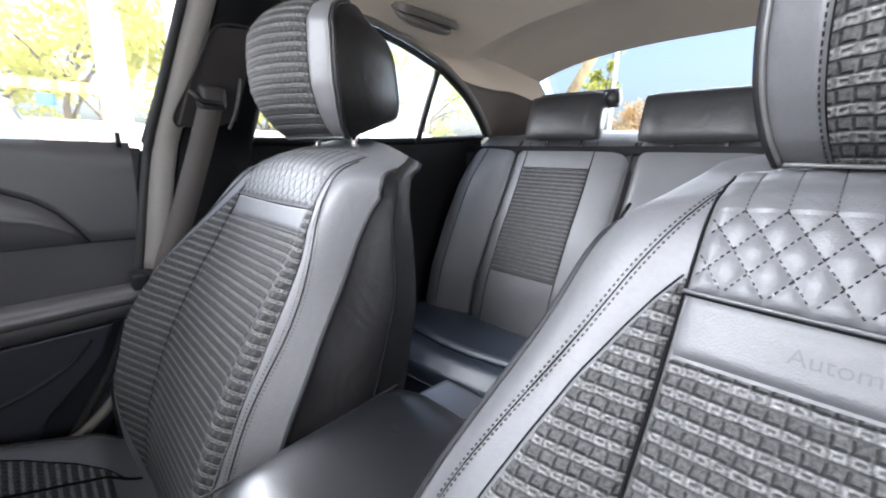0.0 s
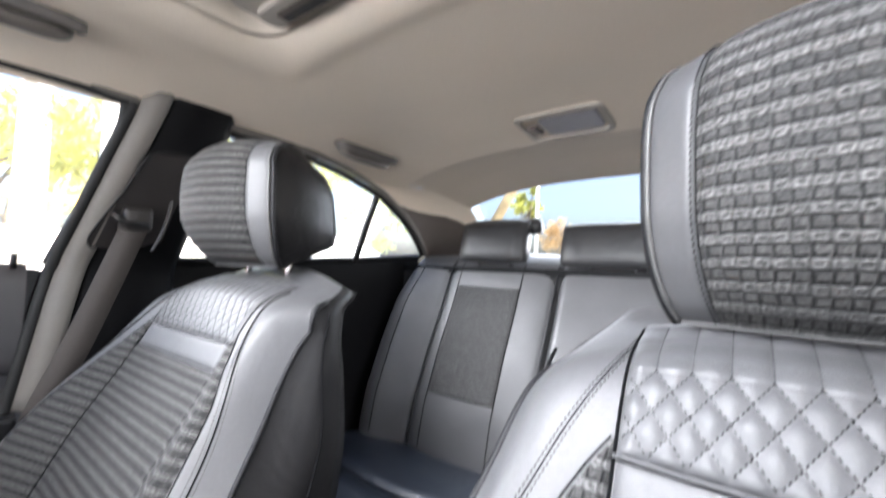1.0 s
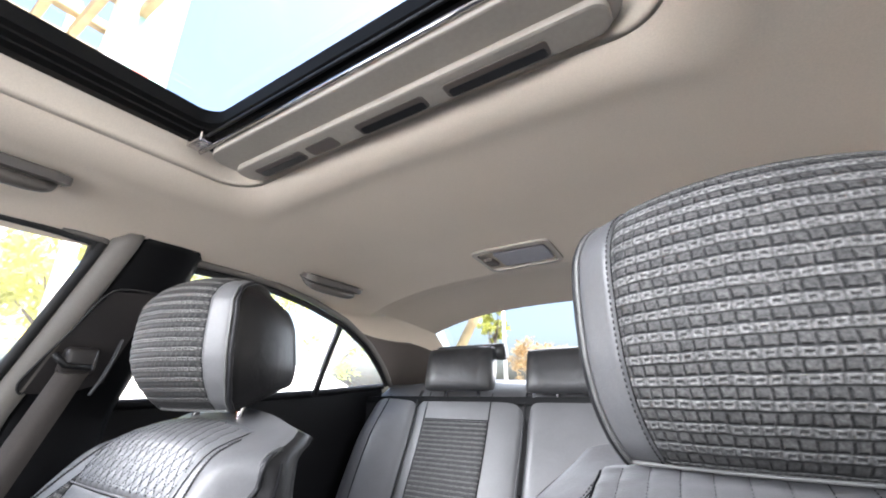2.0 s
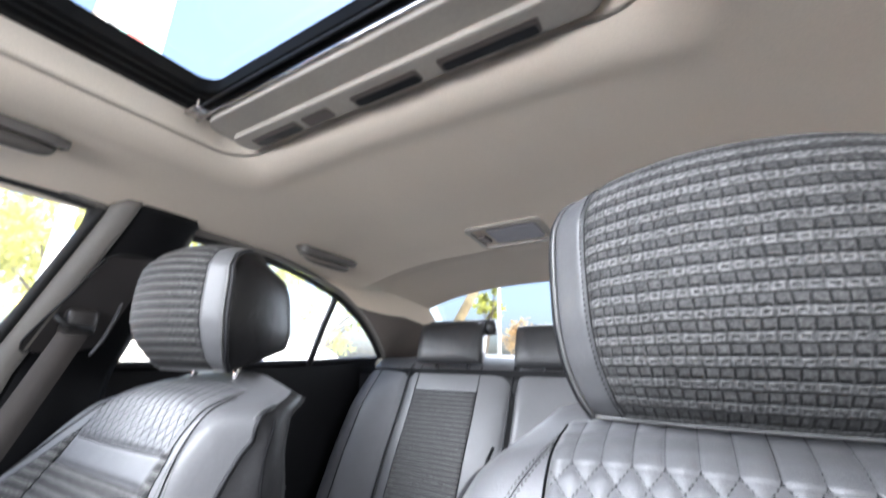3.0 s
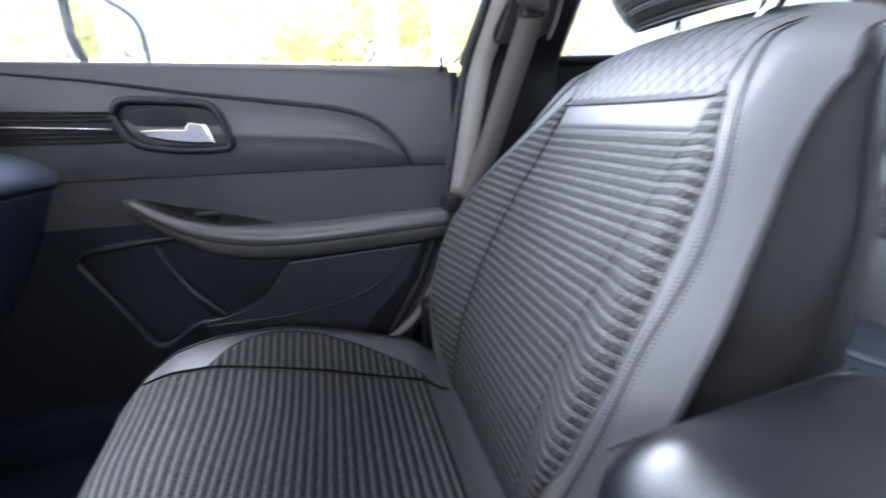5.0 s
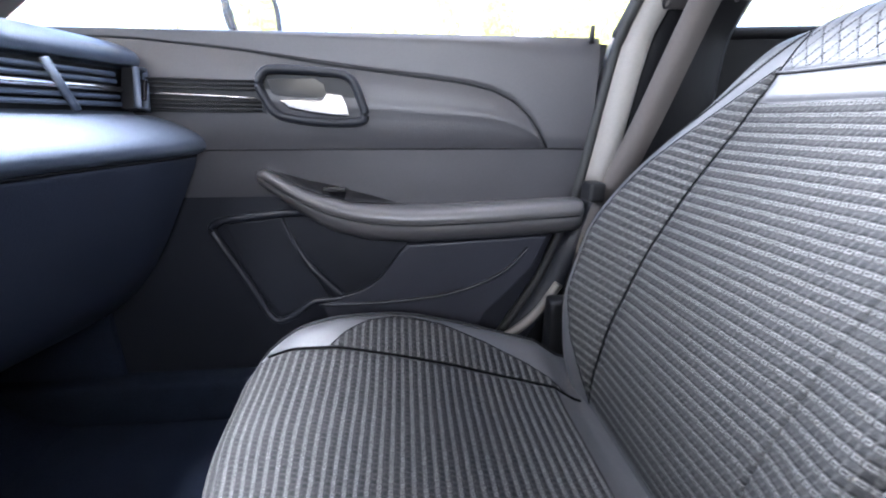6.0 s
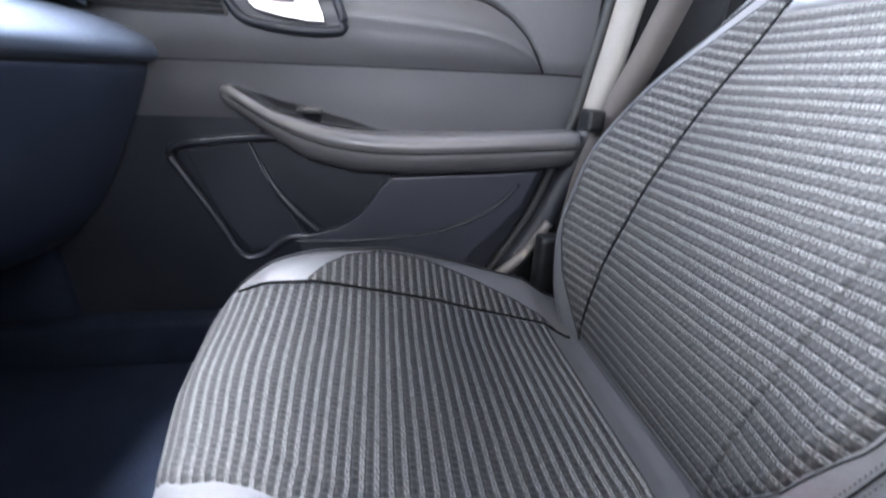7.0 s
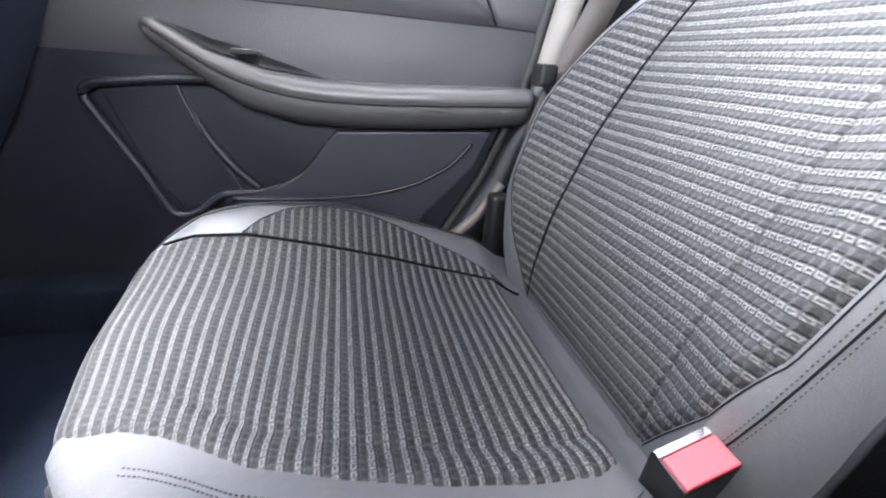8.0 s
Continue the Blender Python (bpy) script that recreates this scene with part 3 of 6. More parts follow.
def front_seat(name, cx, m, label, words, head_z):
    seat = empty(name, (cx, -0.42, 0.20), label, "car seat", "front seats")
    # backrest
    levels = [-0.06 + 0.70 * j / 66 for j in range(67)]
    rings = []
    for v in levels:
        ho, hi = back_half(-1, v, m), back_half(1, v, m)
        wb = min(-0.155 + 0.048 * smooth01((v - 0.40) / 0.2), min(back_w(-ho, v, m), back_w(hi, v, m)) - 0.012)
        ring = [Vector(back_at(-ho + (ho + hi) * i / 40, v, 0, m, cx)) for i in range(41)]
        for sgn in (1, -1):
            side = []
            h = hi if sgn > 0 else ho
            wf = back_w(sgn * h, v, m)
            tuck = soft(HALF, v) - h
            for k in range(1, 9):
                t = k / 8
                u, w = sgn * (h + tuck * smooth01(t / 0.55) + 0.006 * math.sin(math.pi * t) - 0.010 * t), wf + (wb - wf) * t
                vv = v - 0.020 * smooth01((v - 0.5) / 0.1) * (abs(u) / 0.19) ** 3
                side.append(Vector((cx + m * u, BASE_Y + vv * RS - w * RC, BASE_Z + vv * RC + w * RS)))
            if sgn == 1:
                ring += side
                for k in range(1, 8):
                    u = (soft(HALF, v) - 0.010) * (1 - 2 * k / 8)
                    vv = v - 0.020 * smooth01((v - 0.5) / 0.1) * (abs(u) / 0.19) ** 3
                    ring.append(Vector((cx + m * u, BASE_Y + vv * RS - (wb - 0.01) * RC, BASE_Z + vv * RC + (wb - 0.01) * RS)))
            else:
                ring += side[::-1]
        rings.append(ring)
    back = strip_of("backrest", rings, 0, 40, LEATHER, seat, "grey leather backrest cover", flip=m < 0)
    # dark leather, its colour deepened further because the sides are lit less
    strip_of("side_shell", rings, 40, len(rings[0]), LEATHER_DARK, seat, "dark leather backrest sides and rear, deepened for shade", flip=m < 0, cap=True)
    at = lambda u, v, lift: back_at(u, v, lift, m, cx)
    fl = m < 0
    cloth = CLOTH if m < 0 else CLOTH_SOFT
    patch("cloth_panel", at, lambda v: -SEAM, lambda v: SEAM, -0.03, 0.462, 56, 228, cloth, back, 0.005, ribs=1.0, label="grey and black ribbed woven cloth panel", rim=0.016 if m < 0 else 0.004, flip=fl)
    for sgn in (1, -1):
        e = lambda v, s=sgn: s * soft_edge(v)
        patch("cloth_panel", at, (lambda v: SEAM) if sgn > 0 else e, e if sgn > 0 else (lambda v: -SEAM), -0.03, 0.512, 26, 250, cloth, back, 0.004 if sgn < 0 or m < 0 else 0.005, ribs=1.0, label="grey and black ribbed woven cloth panel", rim=0.007 if sgn < 0 or m < 0 else 0.012, flip=fl, hem=0.003 if sgn < 0 or m < 0 else 0.016, joined=sgn > 0 and m > 0)
        cord("seam", [at(sgn * SEAM, v, 0.0030) for v in np.linspace(0.40 if sgn == m == 1 else -0.03, 0.47, 60)], 0.0013, SEAM_DARK, back)
        cord("seam", [at(sgn * SEAM, v, 0.0010) for v in np.linspace(0.468, 0.606, 30)], 0.0010 if m < 0 or sgn < 0 else 0.0007, SEAM_DARK, back)
        cord("seam", [at(sgn * (soft_edge(v) + 0.0015), v, 0.0008) for v in np.linspace(-0.03, 0.512, 60)], 0.0006, SEAM_DARK, back)
        line = [(-0.02, 0.19), (0.08, 0.216), (0.2, 0.228), (0.325, 0.219), (0.383, 0.203), (0.452, 0.176), (0.518, 0.158), (0.575, 0.145), (0.60, 0.139)] if sgn > 0 and m > 0 else [(-0.02, 0.2), (0.08, 0.232), (0.2, 0.246), (0.325, 0.236), (0.383, 0.214), (0.452, 0.186), (0.518, 0.163), (0.575, 0.140), (0.60, 0.128)]
        for d in (-0.0028, 0.0028):
            stitch_line("stitching", [at(sgn * (soft(line, v) + d), v, 0.0007) for v in np.linspace(0.0, 0.597, 90)], THREAD, back)
        cord("seam", [at(sgn * soft(line, v), v, 0.0002) for v in np.linspace(0.0, 0.597, 60)], 0.0009 if m > 0 else 0.0005, SEAM_DARK, back)
        rim = [at(sgn * (back_half(sgn, v, m) + 0.001), v, 0.001) for v in np.linspace(-0.03, 0.612, 70)]
        cord("piping", rim, 0.0034, PIPING, back, "black piping")
        # pale second cord draws the highlight along the black piping
        cord("piping", [(x + m * sgn * -0.005, y - 0.004, z) for x, y, z in rim], 0.0016, PIPING_GREY, back, "grey piping, paler for its lit edge")
        flank = []
        for v in np.linspace(0.0, 0.575, 50):
            h = back_half(sgn, v, m)
            wf, tuck = back_w(sgn * h, v, m), soft(HALF, v) - h
            t = 0.62 - 0.30 * smooth01((v - 0.40) / 0.18)
            u, w = sgn * (h + tuck * smooth01(t / 0.55) + 0.007 * math.sin(math.pi * t) - 0.010 * t), wf + (-0.15 + 0.045 * smooth01((v - 0.40) / 0.2) - wf) * t
            flank.append((cx + m * u, BASE_Y + v * RS - w * RC, BASE_Z + v * RC + w * RS))
        cord("seam", flank, 0.0016, SEAM_DARK, back)
    tag = patch("label_strip", at, lambda v: -SEAM, lambda v: SEAM, 0.462, 0.503, 40, 16, LEATHER, back, 0.0045, label="smooth grey leather strip with raised lettering", rim=0.007, flip=fl)
    if words:
        at0 = Vector(at(m * -0.083, 0.4765, 0.0043))
        lettering("lettering", words, at0, (1, 0, 0), (0, RS, RC), 0.0122, LETTER, tag)
    patch("quilted_panel", at, lambda v: -SEAM, lambda v: SEAM, 0.500, 0.612, 170, 80, LEATHER, back, 0.004, relief=(quilt_lift if m < 0 else lambda u, v: 0.4 * quilt_lift(u, v)), label="diamond quilted grey leather panel", rim=0.008, flip=fl)
    fold = [at(u, 0.5015 - 0.002 * math.cos(u * 12), 0.0045 + 0.003 * math.cos(u / SEAM * 1.5)) for u in np.linspace(-SEAM, SEAM, 30)]
    cord("fold", fold, 0.0012, LEATHER, back)
    cord("seam", [(x, y + 0.001, z - 0.0024) for x, y, z in fold], 0.0007, SEAM_DARK, back)
    # quilting stitches
    for k in range(-11, 12):
        for sgn in (1, -1):
            row = []
            for j in range(40):
                v = QROW - 0.062 * j / 39
                u = k * QU + sgn * (v - QROW) / QV * QU
                if abs(u) < SEAM - 0.003 and v > 0.504:
                    row.append(at(u, v, 0.0052))
            if len(row) > 2:
                stitch_line("stitching", row, THREAD_DARK, back, 0.0022, 0.0018, 0.00040, 0.0005)
        if abs(k * QU) < SEAM - 0.003:
            stitch_line("stitching", [at(k * QU, v, 0.0050) for v in np.linspace(QROW, 0.606, 24)], THREAD_DARK, back, 0.0022, 0.0018, 0.00040, 0.0005)
    # headrest
    head = ring_body("headrest", [head_ring(-1 + 2 * j / 34, m, cx, head_z) for j in range(35)], LEATHER_DARK, seat, "dark leather headrest shell", flip=m < 0)
    hp = lambda a, b, lift: head_at(a, b, lift, m, cx, head_z)
    face = lambda u, q, lift: hp(u / HEAD_HALF, q * 2 / HEAD_TALL - 1, lift)
    patch("cloth_panel", face, lambda v: -0.096, lambda v: 0.096, 0.0015, HEAD_TALL - 0.0015, 44, 110, cloth, head, 0.004, ribs=0.9, label="grey and black ribbed woven cloth face", rim=0.008, flip=fl)
    cord("piping", [hp(a, -0.985, 0.003) for a in np.linspace(-0.99, 0.99, 30)], 0.0016, PIPING_GREY, head, "grey piping, paler for its lit edge")
    for sgn in (1, -1):
        lo, hi = (0.097, 0.1275) if sgn > 0 else (-0.1275, -0.097)
        patch("leather_border", face, lambda v: lo, lambda v: hi, 0.0015, HEAD_TALL - 0.0015, 12, 50, LEATHER, head, 0.003, label="grey leather border", rim=0.006, flip=fl)
        cord("piping", [hp(sgn * 1.005, b, 0.0) for b in np.linspace(-0.99, 0.99, 50)], 0.0034, PIPING, head, "black piping")
        # pale second cord again draws the lit edge of the headrest piping
        cord("piping", [hp(sgn * 0.985, b, 0.0035) for b in np.linspace(-0.99, 0.99, 50)], 0.0018, PIPING_GREY, head, "grey piping, paler for its lit edge")
        stitch_line("stitching", [hp(sgn * 0.775, b, 0.0034) for b in np.linspace(-0.97, 0.97, 60)], THREAD_DARK, head)
        px = cx + sgn * 0.062
        cord("post", [(px, 0.118, 0.925), (px, 0.135, head_z + 0.06)], 0.0055, CHROME, head, "chrome headrest post", n=12)
        cord("collar", [(px, 0.119, 0.935), (px, 0.124, 0.955)], 0.012, BLACK, head, n=12)
    # cushion
    ys = [-0.757 + 0.65 * j / 60 for j in range(61)]
    rings = []
    for y in ys:
        h, hi = soft(PAD_HALF, y), soft(PAD_HALF_IN, y)
        ring = [Vector(pad_at(-h + (h + hi) * i / 40, y, 0, m, cx)) for i in range(41)]
        zt, zi = ring[0].z, ring[-1].z
        for k in range(1, 6):
            ring.append(Vector((cx + m * (hi + 0.008 * math.sin(math.pi * k / 5)), ring[-1].y, zi + (0.25 - zi) * k / 5)))
        for k in range(5, 0, -1):
            ring.append(Vector((cx - m * (h + 0.008 * math.sin(math.pi * k / 5)), y, zt + (0.25 - zt) * k / 5)))
        rings.append(ring)
    pad = ring_body("cushion", rings, LEATHER, seat, "grey leather seat cushion cover", flip=m > 0)
    pat = lambda u, y, lift: pad_at(u, y, lift, m, cx)
    patch("cloth_panel", pat, lambda y: interp(PAD_SEAM_OUT, y), lambda y: interp(PAD_EDGE_IN, y), -0.748, -0.238, 60, 246, cloth, pad, 0.005, ribs=1.0, label="grey and black ribbed woven cloth panel", rim=0.014, flip=fl)
    patch("cloth_panel", pat, lambda y: interp(PAD_EDGE_OUT, y), lambda y: interp(PAD_SEAM_OUT, y), -0.605, -0.225, 20, 170, cloth, pad, 0.004, ribs=1.0, label="grey and black ribbed woven cloth panel", rim=0.007, flip=fl)
    cord("seam", [pat(interp(PAD_SEAM_OUT, y), y, 0.0018) for y in np.linspace(-0.70, -0.20, 60)], 0.0022, SEAM_DARK, pad)
    cord("seam", [pat(interp(PAD_EDGE_OUT, y), y, 0.001) for y in np.linspace(-0.604, -0.225, 50)], 0.0016, SEAM_DARK, pad)
    for d in (0.030, 0.037):
        pts = [pat(interp(PAD_EDGE_IN, y) + d, y, 0.0007) for y in np.linspace(-0.64, -0.24, 70)]
        stitch_line("stitching", pts, THREAD_DARK, pad)
    for sgn in (1, -1):
        cord("piping", [pat(sgn * soft(PAD_HALF if sgn < 0 else PAD_HALF_IN, y), y, 0.0) for y in np.linspace(-0.735, -0.12, 60)], 0.0036, PIPING, pad, "black piping")
    # seat base
    box("seat_base", cx - 0.21, cx + 0.21, -0.66, -0.10, 0.235, 0.30, BLACK, seat, 0.01)
    for sx in (-0.19, 0.19):
        box("seat_rail", cx + sx - 0.02, cx + sx + 0.02, -0.68, -0.05, 0.20, 0.236, STEEL, seat, 0.004)
    return seat


def soft_edge(v):
    return max(interp(CLOTH_EDGE, v), SEAM + 0.001)


front_seat("front_seat", -0.367, 1, "grey leather car seat with ribbed cloth panels, beside the door", "", 0.976)
front_seat("front_seat", 0.367, -1, "grey leather car seat with ribbed cloth, beside the console", "Automobile", 0.952)


# ---- rear bench ----
QC, QS = 0.929, 0.37
REAR_Y, REAR_Z = 0.715, 0.44
REAR_D = [(-0.05, -0.02), (0.0, 0.0), (0.12, 0.02), (0.3, 0.018), (0.45, 0.004), (0.575, 0.0), (0.618, -0.006), (0.643, -0.03), (0.658, -0.06)]


def rear_at(x, v, lift):
    a = abs(x)
    dip = 0.012 * math.exp(-((a - 0.155) / 0.012) ** 2) + 0.010 * math.exp(-((a - 0.545) / 0.012) ** 2)
    w = soft(REAR_D, v) + 0.045 * smooth01((a - 0.55) / 0.13) * smooth01((0.62 - v) / 0.2) - dip + lift - 0.02 * max(0, (a - 0.69) / 0.05) ** 2
    return (x, REAR_Y + v * QS - w * QC, REAR_Z + v * QC + w * QS)


def bench():
    seat = empty("rear_bench", (0, 0.6, 0.2), "dark grey leather rear bench with ribbed cloth panels", "car seat")
    for name, x0, x1 in (("backrest", -0.772, -0.157), ("backrest", -0.153, 0.153), ("backrest", 0.157, 0.74)):
        rings = []
        n = 44
        for j in range(44):
            v = -0.05 + 0.704 * j / 43
            ring = [Vector(rear_at(x0 + (x1 - x0) * i / n, v, -0.014 * ((abs(2 * i / n - 1)) ** 14))) for i in range(n + 1)]
            back = [p + Vector((0, max(0.02, 0.11 - max(0.0, (v - 0.55)) * 0.6), 0.02 * (v > 0.6))) for p in (ring[-1], ring[n // 2], ring[0])]
            rings.append(ring + back)
        b = ring_body(name, rings, LEATHER, seat, "grey leather rear backrest")
        if abs(x0) > 0.2 or x1 > 0.2:
            s = -1 if x0 < 0 else 1
            lo, hi = (-0.502, -0.268) if s < 0 else (0.268, 0.502)
            patch("cloth_panel", rear_at, lambda v: lo, lambda v: hi, 0.160, 0.518, 40, 200, CLOTH_REAR, b, 0.004, ribs=1.0, label="dark ribbed woven cloth panel", rim=0.008)
            for xx in (lo, hi):
                cord("seam", [rear_at(xx, v, 0.001) for v in np.linspace(0.0, 0.61, 40)], 0.0014, SEAM_DARK, b)
            cord("seam", [rear_at(x, 0.520, 0.001) for x in np.linspace(lo, hi, 20)], 0.0014, SEAM_DARK, b)
            cord("piping", [rear_at(s * 0.545, v, 0.009) for v in np.linspace(-0.03, 0.62, 50)], 0.0035, PIPING, b, "black piping")
            cord("piping", [rear_at(s * 0.158, v, 0.008) for v in np.linspace(-0.03, 0.62, 50)], 0.0035, PIPING, b, "black piping")
            cord("seam", [rear_at(s * 0.67, v, 0.001) for v in np.linspace(0.0, 0.6, 40)], 0.0014, SEAM_DARK, b)
    # headrests
    for cx, w, z0, z1 in ((-0.372, 0.118, 1.008, 1.146), (0.0, 0.136, 1.000, 1.128), (0.372, 0.118, 1.008, 1.146)):
        rings = []
        for i in range(25):
            t = -1 + 2 * i / 24
            k = (1 - abs(t) ** 6) ** 0.5 if abs(t) < 1 else 0.02
            k = max(k, 0.55)
            ring = []
            for j in range(22):
                a = 2 * math.pi * j / 22
                c, s = math.cos(a), math.sin(a)
                py = 0.045 * math.copysign(abs(c) ** 0.6, c) * k
                pz = (z1 - z0) / 2 * math.copysign(abs(s) ** 0.55, s) * (0.9 + 0.1 * k)
                ring.append(Vector((cx + t * w, 0.925 + py + pz * 0.25, (z0 + z1) / 2 + pz)))
            rings.append(ring)
        hd = ring_body("headrest", rings, LEATHER_MID, seat, "dark leather rear headrest")
        if cx < -0.2:
            roll = [(cx - w * 0.9 + (2 * w + 0.010) * i / 12, 0.972, 1.130) for i in range(13)]
            cord("flap_roll", roll, 0.027, LEATHER_MID, hd, "curled dark leather flap", n=18)
            cord("flap_core", [(cx + w + 0.0, 0.972, 1.130), (cx + w + 0.0235, 0.972, 1.130)], 0.016, BLACK, hd, n=14)
        for dx in (-0.06, 0.06):
            cord("post", [(cx + dx, 0.93, 0.99), (cx + dx, 0.94, 1.06)], 0.006, CHROME, hd, "chrome headrest post", n=10)
        cord("seam", [(cx - w + 2 * w * i / 16, 0.873 + 0.012 + 0.030 * abs(-1 + i / 8) ** 8, z0 + 0.018) for i in range(17)], 0.0012, SEAM_DARK, hd)
    # cushions
    def pad_at2(x, y, lift=0.0):
        t = (y - 0.36) / 0.44
        z = interp([(0.33, 0.26), (0.35, 0.33), (0.365, 0.385), (0.39, 0.425), (0.44, 0.443), (0.6, 0.435), (0.8, 0.42), (0.9, 0.40)], y)
        a = abs(x)
        z += 0.018 * math.sin(math.pi * min(max(t, 0), 1)) * (0.75 - 0.25 * math.cos(x * 16.0))
        z -= 0.02 * math.exp(-((a - 0.16) / 0.02) ** 2) * smooth01((0.75 - y) / 0.2) + 0.012 * math.exp(-((y - 0.50) / 0.012) ** 2) * (a > 0.17)
        return (x, y + 0.02 * math.cos(x * 6.5), z + lift)
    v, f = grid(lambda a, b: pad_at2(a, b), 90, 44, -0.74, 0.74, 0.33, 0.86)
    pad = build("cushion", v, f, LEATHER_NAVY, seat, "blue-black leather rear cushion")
    for s in (-1, 1):
        cord("seam", [pad_at2(s * 0.16, y, 0.002) for y in np.linspace(0.36, 0.8, 30)], 0.002, SEAM_DARK, pad)
        cord("seam", [pad_at2(s * x, 0.50, 0.002) for x in np.linspace(0.17, 0.70, 30)], 0.002, SEAM_DARK, pad)
    cord("piping", [pad_at2(x, 0.372, 0.002) for x in np.linspace(-0.72, 0.72, 60)], 0.003, PIPING_GREY, pad, "pale piping")
    box("seat_base", -0.72, 0.72, 0.42, 0.82, 0.20, 0.36, BLACK, seat, 0.01)
    return seat


bench()


# ---- shell of the cabin ----
def side_x(z):
    """How far the inside of the cabin's side lies from the middle, by height."""
    return interp([(0.0, 0.775), (0.96, 0.775), (1.28, 0.605), (1.5, 0.50)], z)


ROOF_Y = [(-0.80, 1.285), (-0.6, 1.325), (-0.3, 1.343), (0.1, 1.347), (0.5, 1.338), (0.66, 1.326), (0.71, 1.3195), (0.728, 1.3165), (0.738, 1.3215), (0.80, 1.328), (0.92, 1.324), (1.13, 1.303)]


def roof_z(x, y):
    return interp(ROOF_Y, y) - 0.072 * (abs(x) / 0.605) ** 3.2


def rounded_rect(x0, x1, y0, y1, r, n=10, per_side=12):
    """Points once round a rectangle with rounded corners."""
    out = []
    for cx, cy, a0 in ((x1 - r, y1 - r, 0), (x0 + r, y1 - r, 90), (x0 + r, y0 + r, 180), (x1 - r, y0 + r, 270)):
        for k in range(n + 1):
            a = radians(a0 + 90 * k / n)
            out.append((cx + r * math.cos(a), cy + r * math.sin(a)))
    full = []
    for i, p in enumerate(out):
        q = out[(i + 1) % len(out)]
        full.append(p)
        if math.dist(p, q) > 2.5 * r * math.pi / 2 / n:
            full += [(p[0] + (q[0] - p[0]) * k / per_side, p[1] + (q[1] - p[1]) * k / per_side) for k in range(1, per_side)]
    return full


SR = rounded_rect(-0.352, 0.352, -0.60, 0.100, 0.060)
roof = tagged(new("ceiling", bpy.data.meshes.new("ceiling")), "beige woven headliner with a sunroof opening", "headliner", kind="structure")
verts, faces = [], []
N = len(SR)
mid = (0.0, -0.20)
STEPS = 26
for k in range(STEPS + 1):
    t = (k / STEPS) ** 1.6
    for x, y in SR:
        dx, dy = x - mid[0], y - mid[1]
        s = min(0.605 / max(abs(dx), 1e-6), ((0.37 + 0.20) if dy > 0 else 0.60) / max(abs(dy), 1e-6))
        px, py = x + (mid[0] + dx * s - x) * t, y + (mid[1] + dy * s - y) * t
        verts.append((px, py, roof_z(px, py) + 0.017 * max(0.0, 1 - t * 0.27 / 0.042) ** 2 - 0.003 * math.exp(-((t - 0.21) / 0.07) ** 2)))
for k in range(STEPS):
    for i in range(N):
        a, b = k * N + i, k * N + (i + 1) % N
        faces.append((a, b, b + N, a + N))
# wall of the opening, up to the frame
base = len(verts)
for dz, sc in ((0.016, 1.0), (0.024, 0.985), (0.055, 0.945)):
    for x, y in SR:
        verts.append((x * sc, mid[1] + (y - mid[1]) * sc, roof_z(x, y) + dz))
for i in range(N):
    faces.append((i, (i + 1) % N, base + (i + 1) % N, base + i)[::-1])
for k in range(2):
    for i in range(N):
        a, b = base + k * N + i, base + k * N + (i + 1) % N
        faces.append((a, b, b + N, a + N)[::-1])
base = len(verts)
v2, f2 = grid(lambda x, y: (x, y, roof_z(x, y)), 40, 100, -0.605, 0.605, 0.37, 1.13)
verts += v2
faces += [tuple(base + i for i in q) for q in f2]
roof.data.from_pydata(verts, [], faces)
roof.data.materials.append(HEADLINER)
roof.data.polygons.foreach_set("use_smooth", [True] * len(roof.data.polygons))

# outer roof skin, which keeps the daylight out above the headliner
bm = bmesh.new()
for x0, x1, y0, y1 in ((-0.62, -0.37, -0.85, 1.16), (0.37, 0.62, -0.85, 1.16), (-0.37, 0.37, 0.11, 1.16), (-0.37, 0.37, -0.85, -0.62)):
    t = bmesh.ops.create_cube(bm, size=1)
    bmesh.ops.scale(bm, vec=(x1 - x0, y1 - y0, 0.012), verts=t["verts"])
    bmesh.ops.translate(bm, vec=((x0 + x1) / 2, (y0 + y1) / 2, 1.43), verts=t["verts"])
tagged(part("roof", bm, STEEL, None), "painted steel car roof above the headliner", "car roof", kind="structure")

# sunroof
sunroof = empty("sunroof", (0, -0.2, 1.40), "tinted glass sunroof in a black frame with beige shade", "sunroof")
outer, inner = rounded_rect(-0.36, 0.36, -0.62, 0.11, 0.05), rounded_rect(-0.285, 0.285, -0.56, -0.012, 0.03)
fv, ff = [], []
loops = [(outer, 1.397), (rounded_rect(-0.335, 0.335, -0.60, 0.06, 0.05), 1.397), (rounded_rect(-0.325, 0.325, -0.595, 0.03, 0.045), 1.401), (rounded_rect(-0.315, 0.315, -0.585, 0.015, 0.045), 1.398),
         (rounded_rect(-0.305, 0.305, -0.575, 0.005, 0.04), 1.402), (rounded_rect(-0.295, 0.295, -0.565, -0.005, 0.035), 1.399), (inner, 1.402), (inner, 1.425)]
for loop, z in loops:
    fv += [(x, y, z) for x, y in loop]
k = len(outer)
for j in range(len(loops) - 1):
    for i in range(k):
        ff.append((j * k + i, j * k + (i + 1) % k, (j + 1) * k + (i + 1) % k, (j + 1) * k + i))
build("sunroof_frame", fv, ff, SEAL_BLACK, sunroof, "ribbed black rubber frame", smooth=False)
slab("pane", rounded_rect(-0.30, 0.30, -0.58, 0.0, 0.03), 1.424, 1.429, PANE_ROOF, sunroof, axis="z").visible_shadow = False
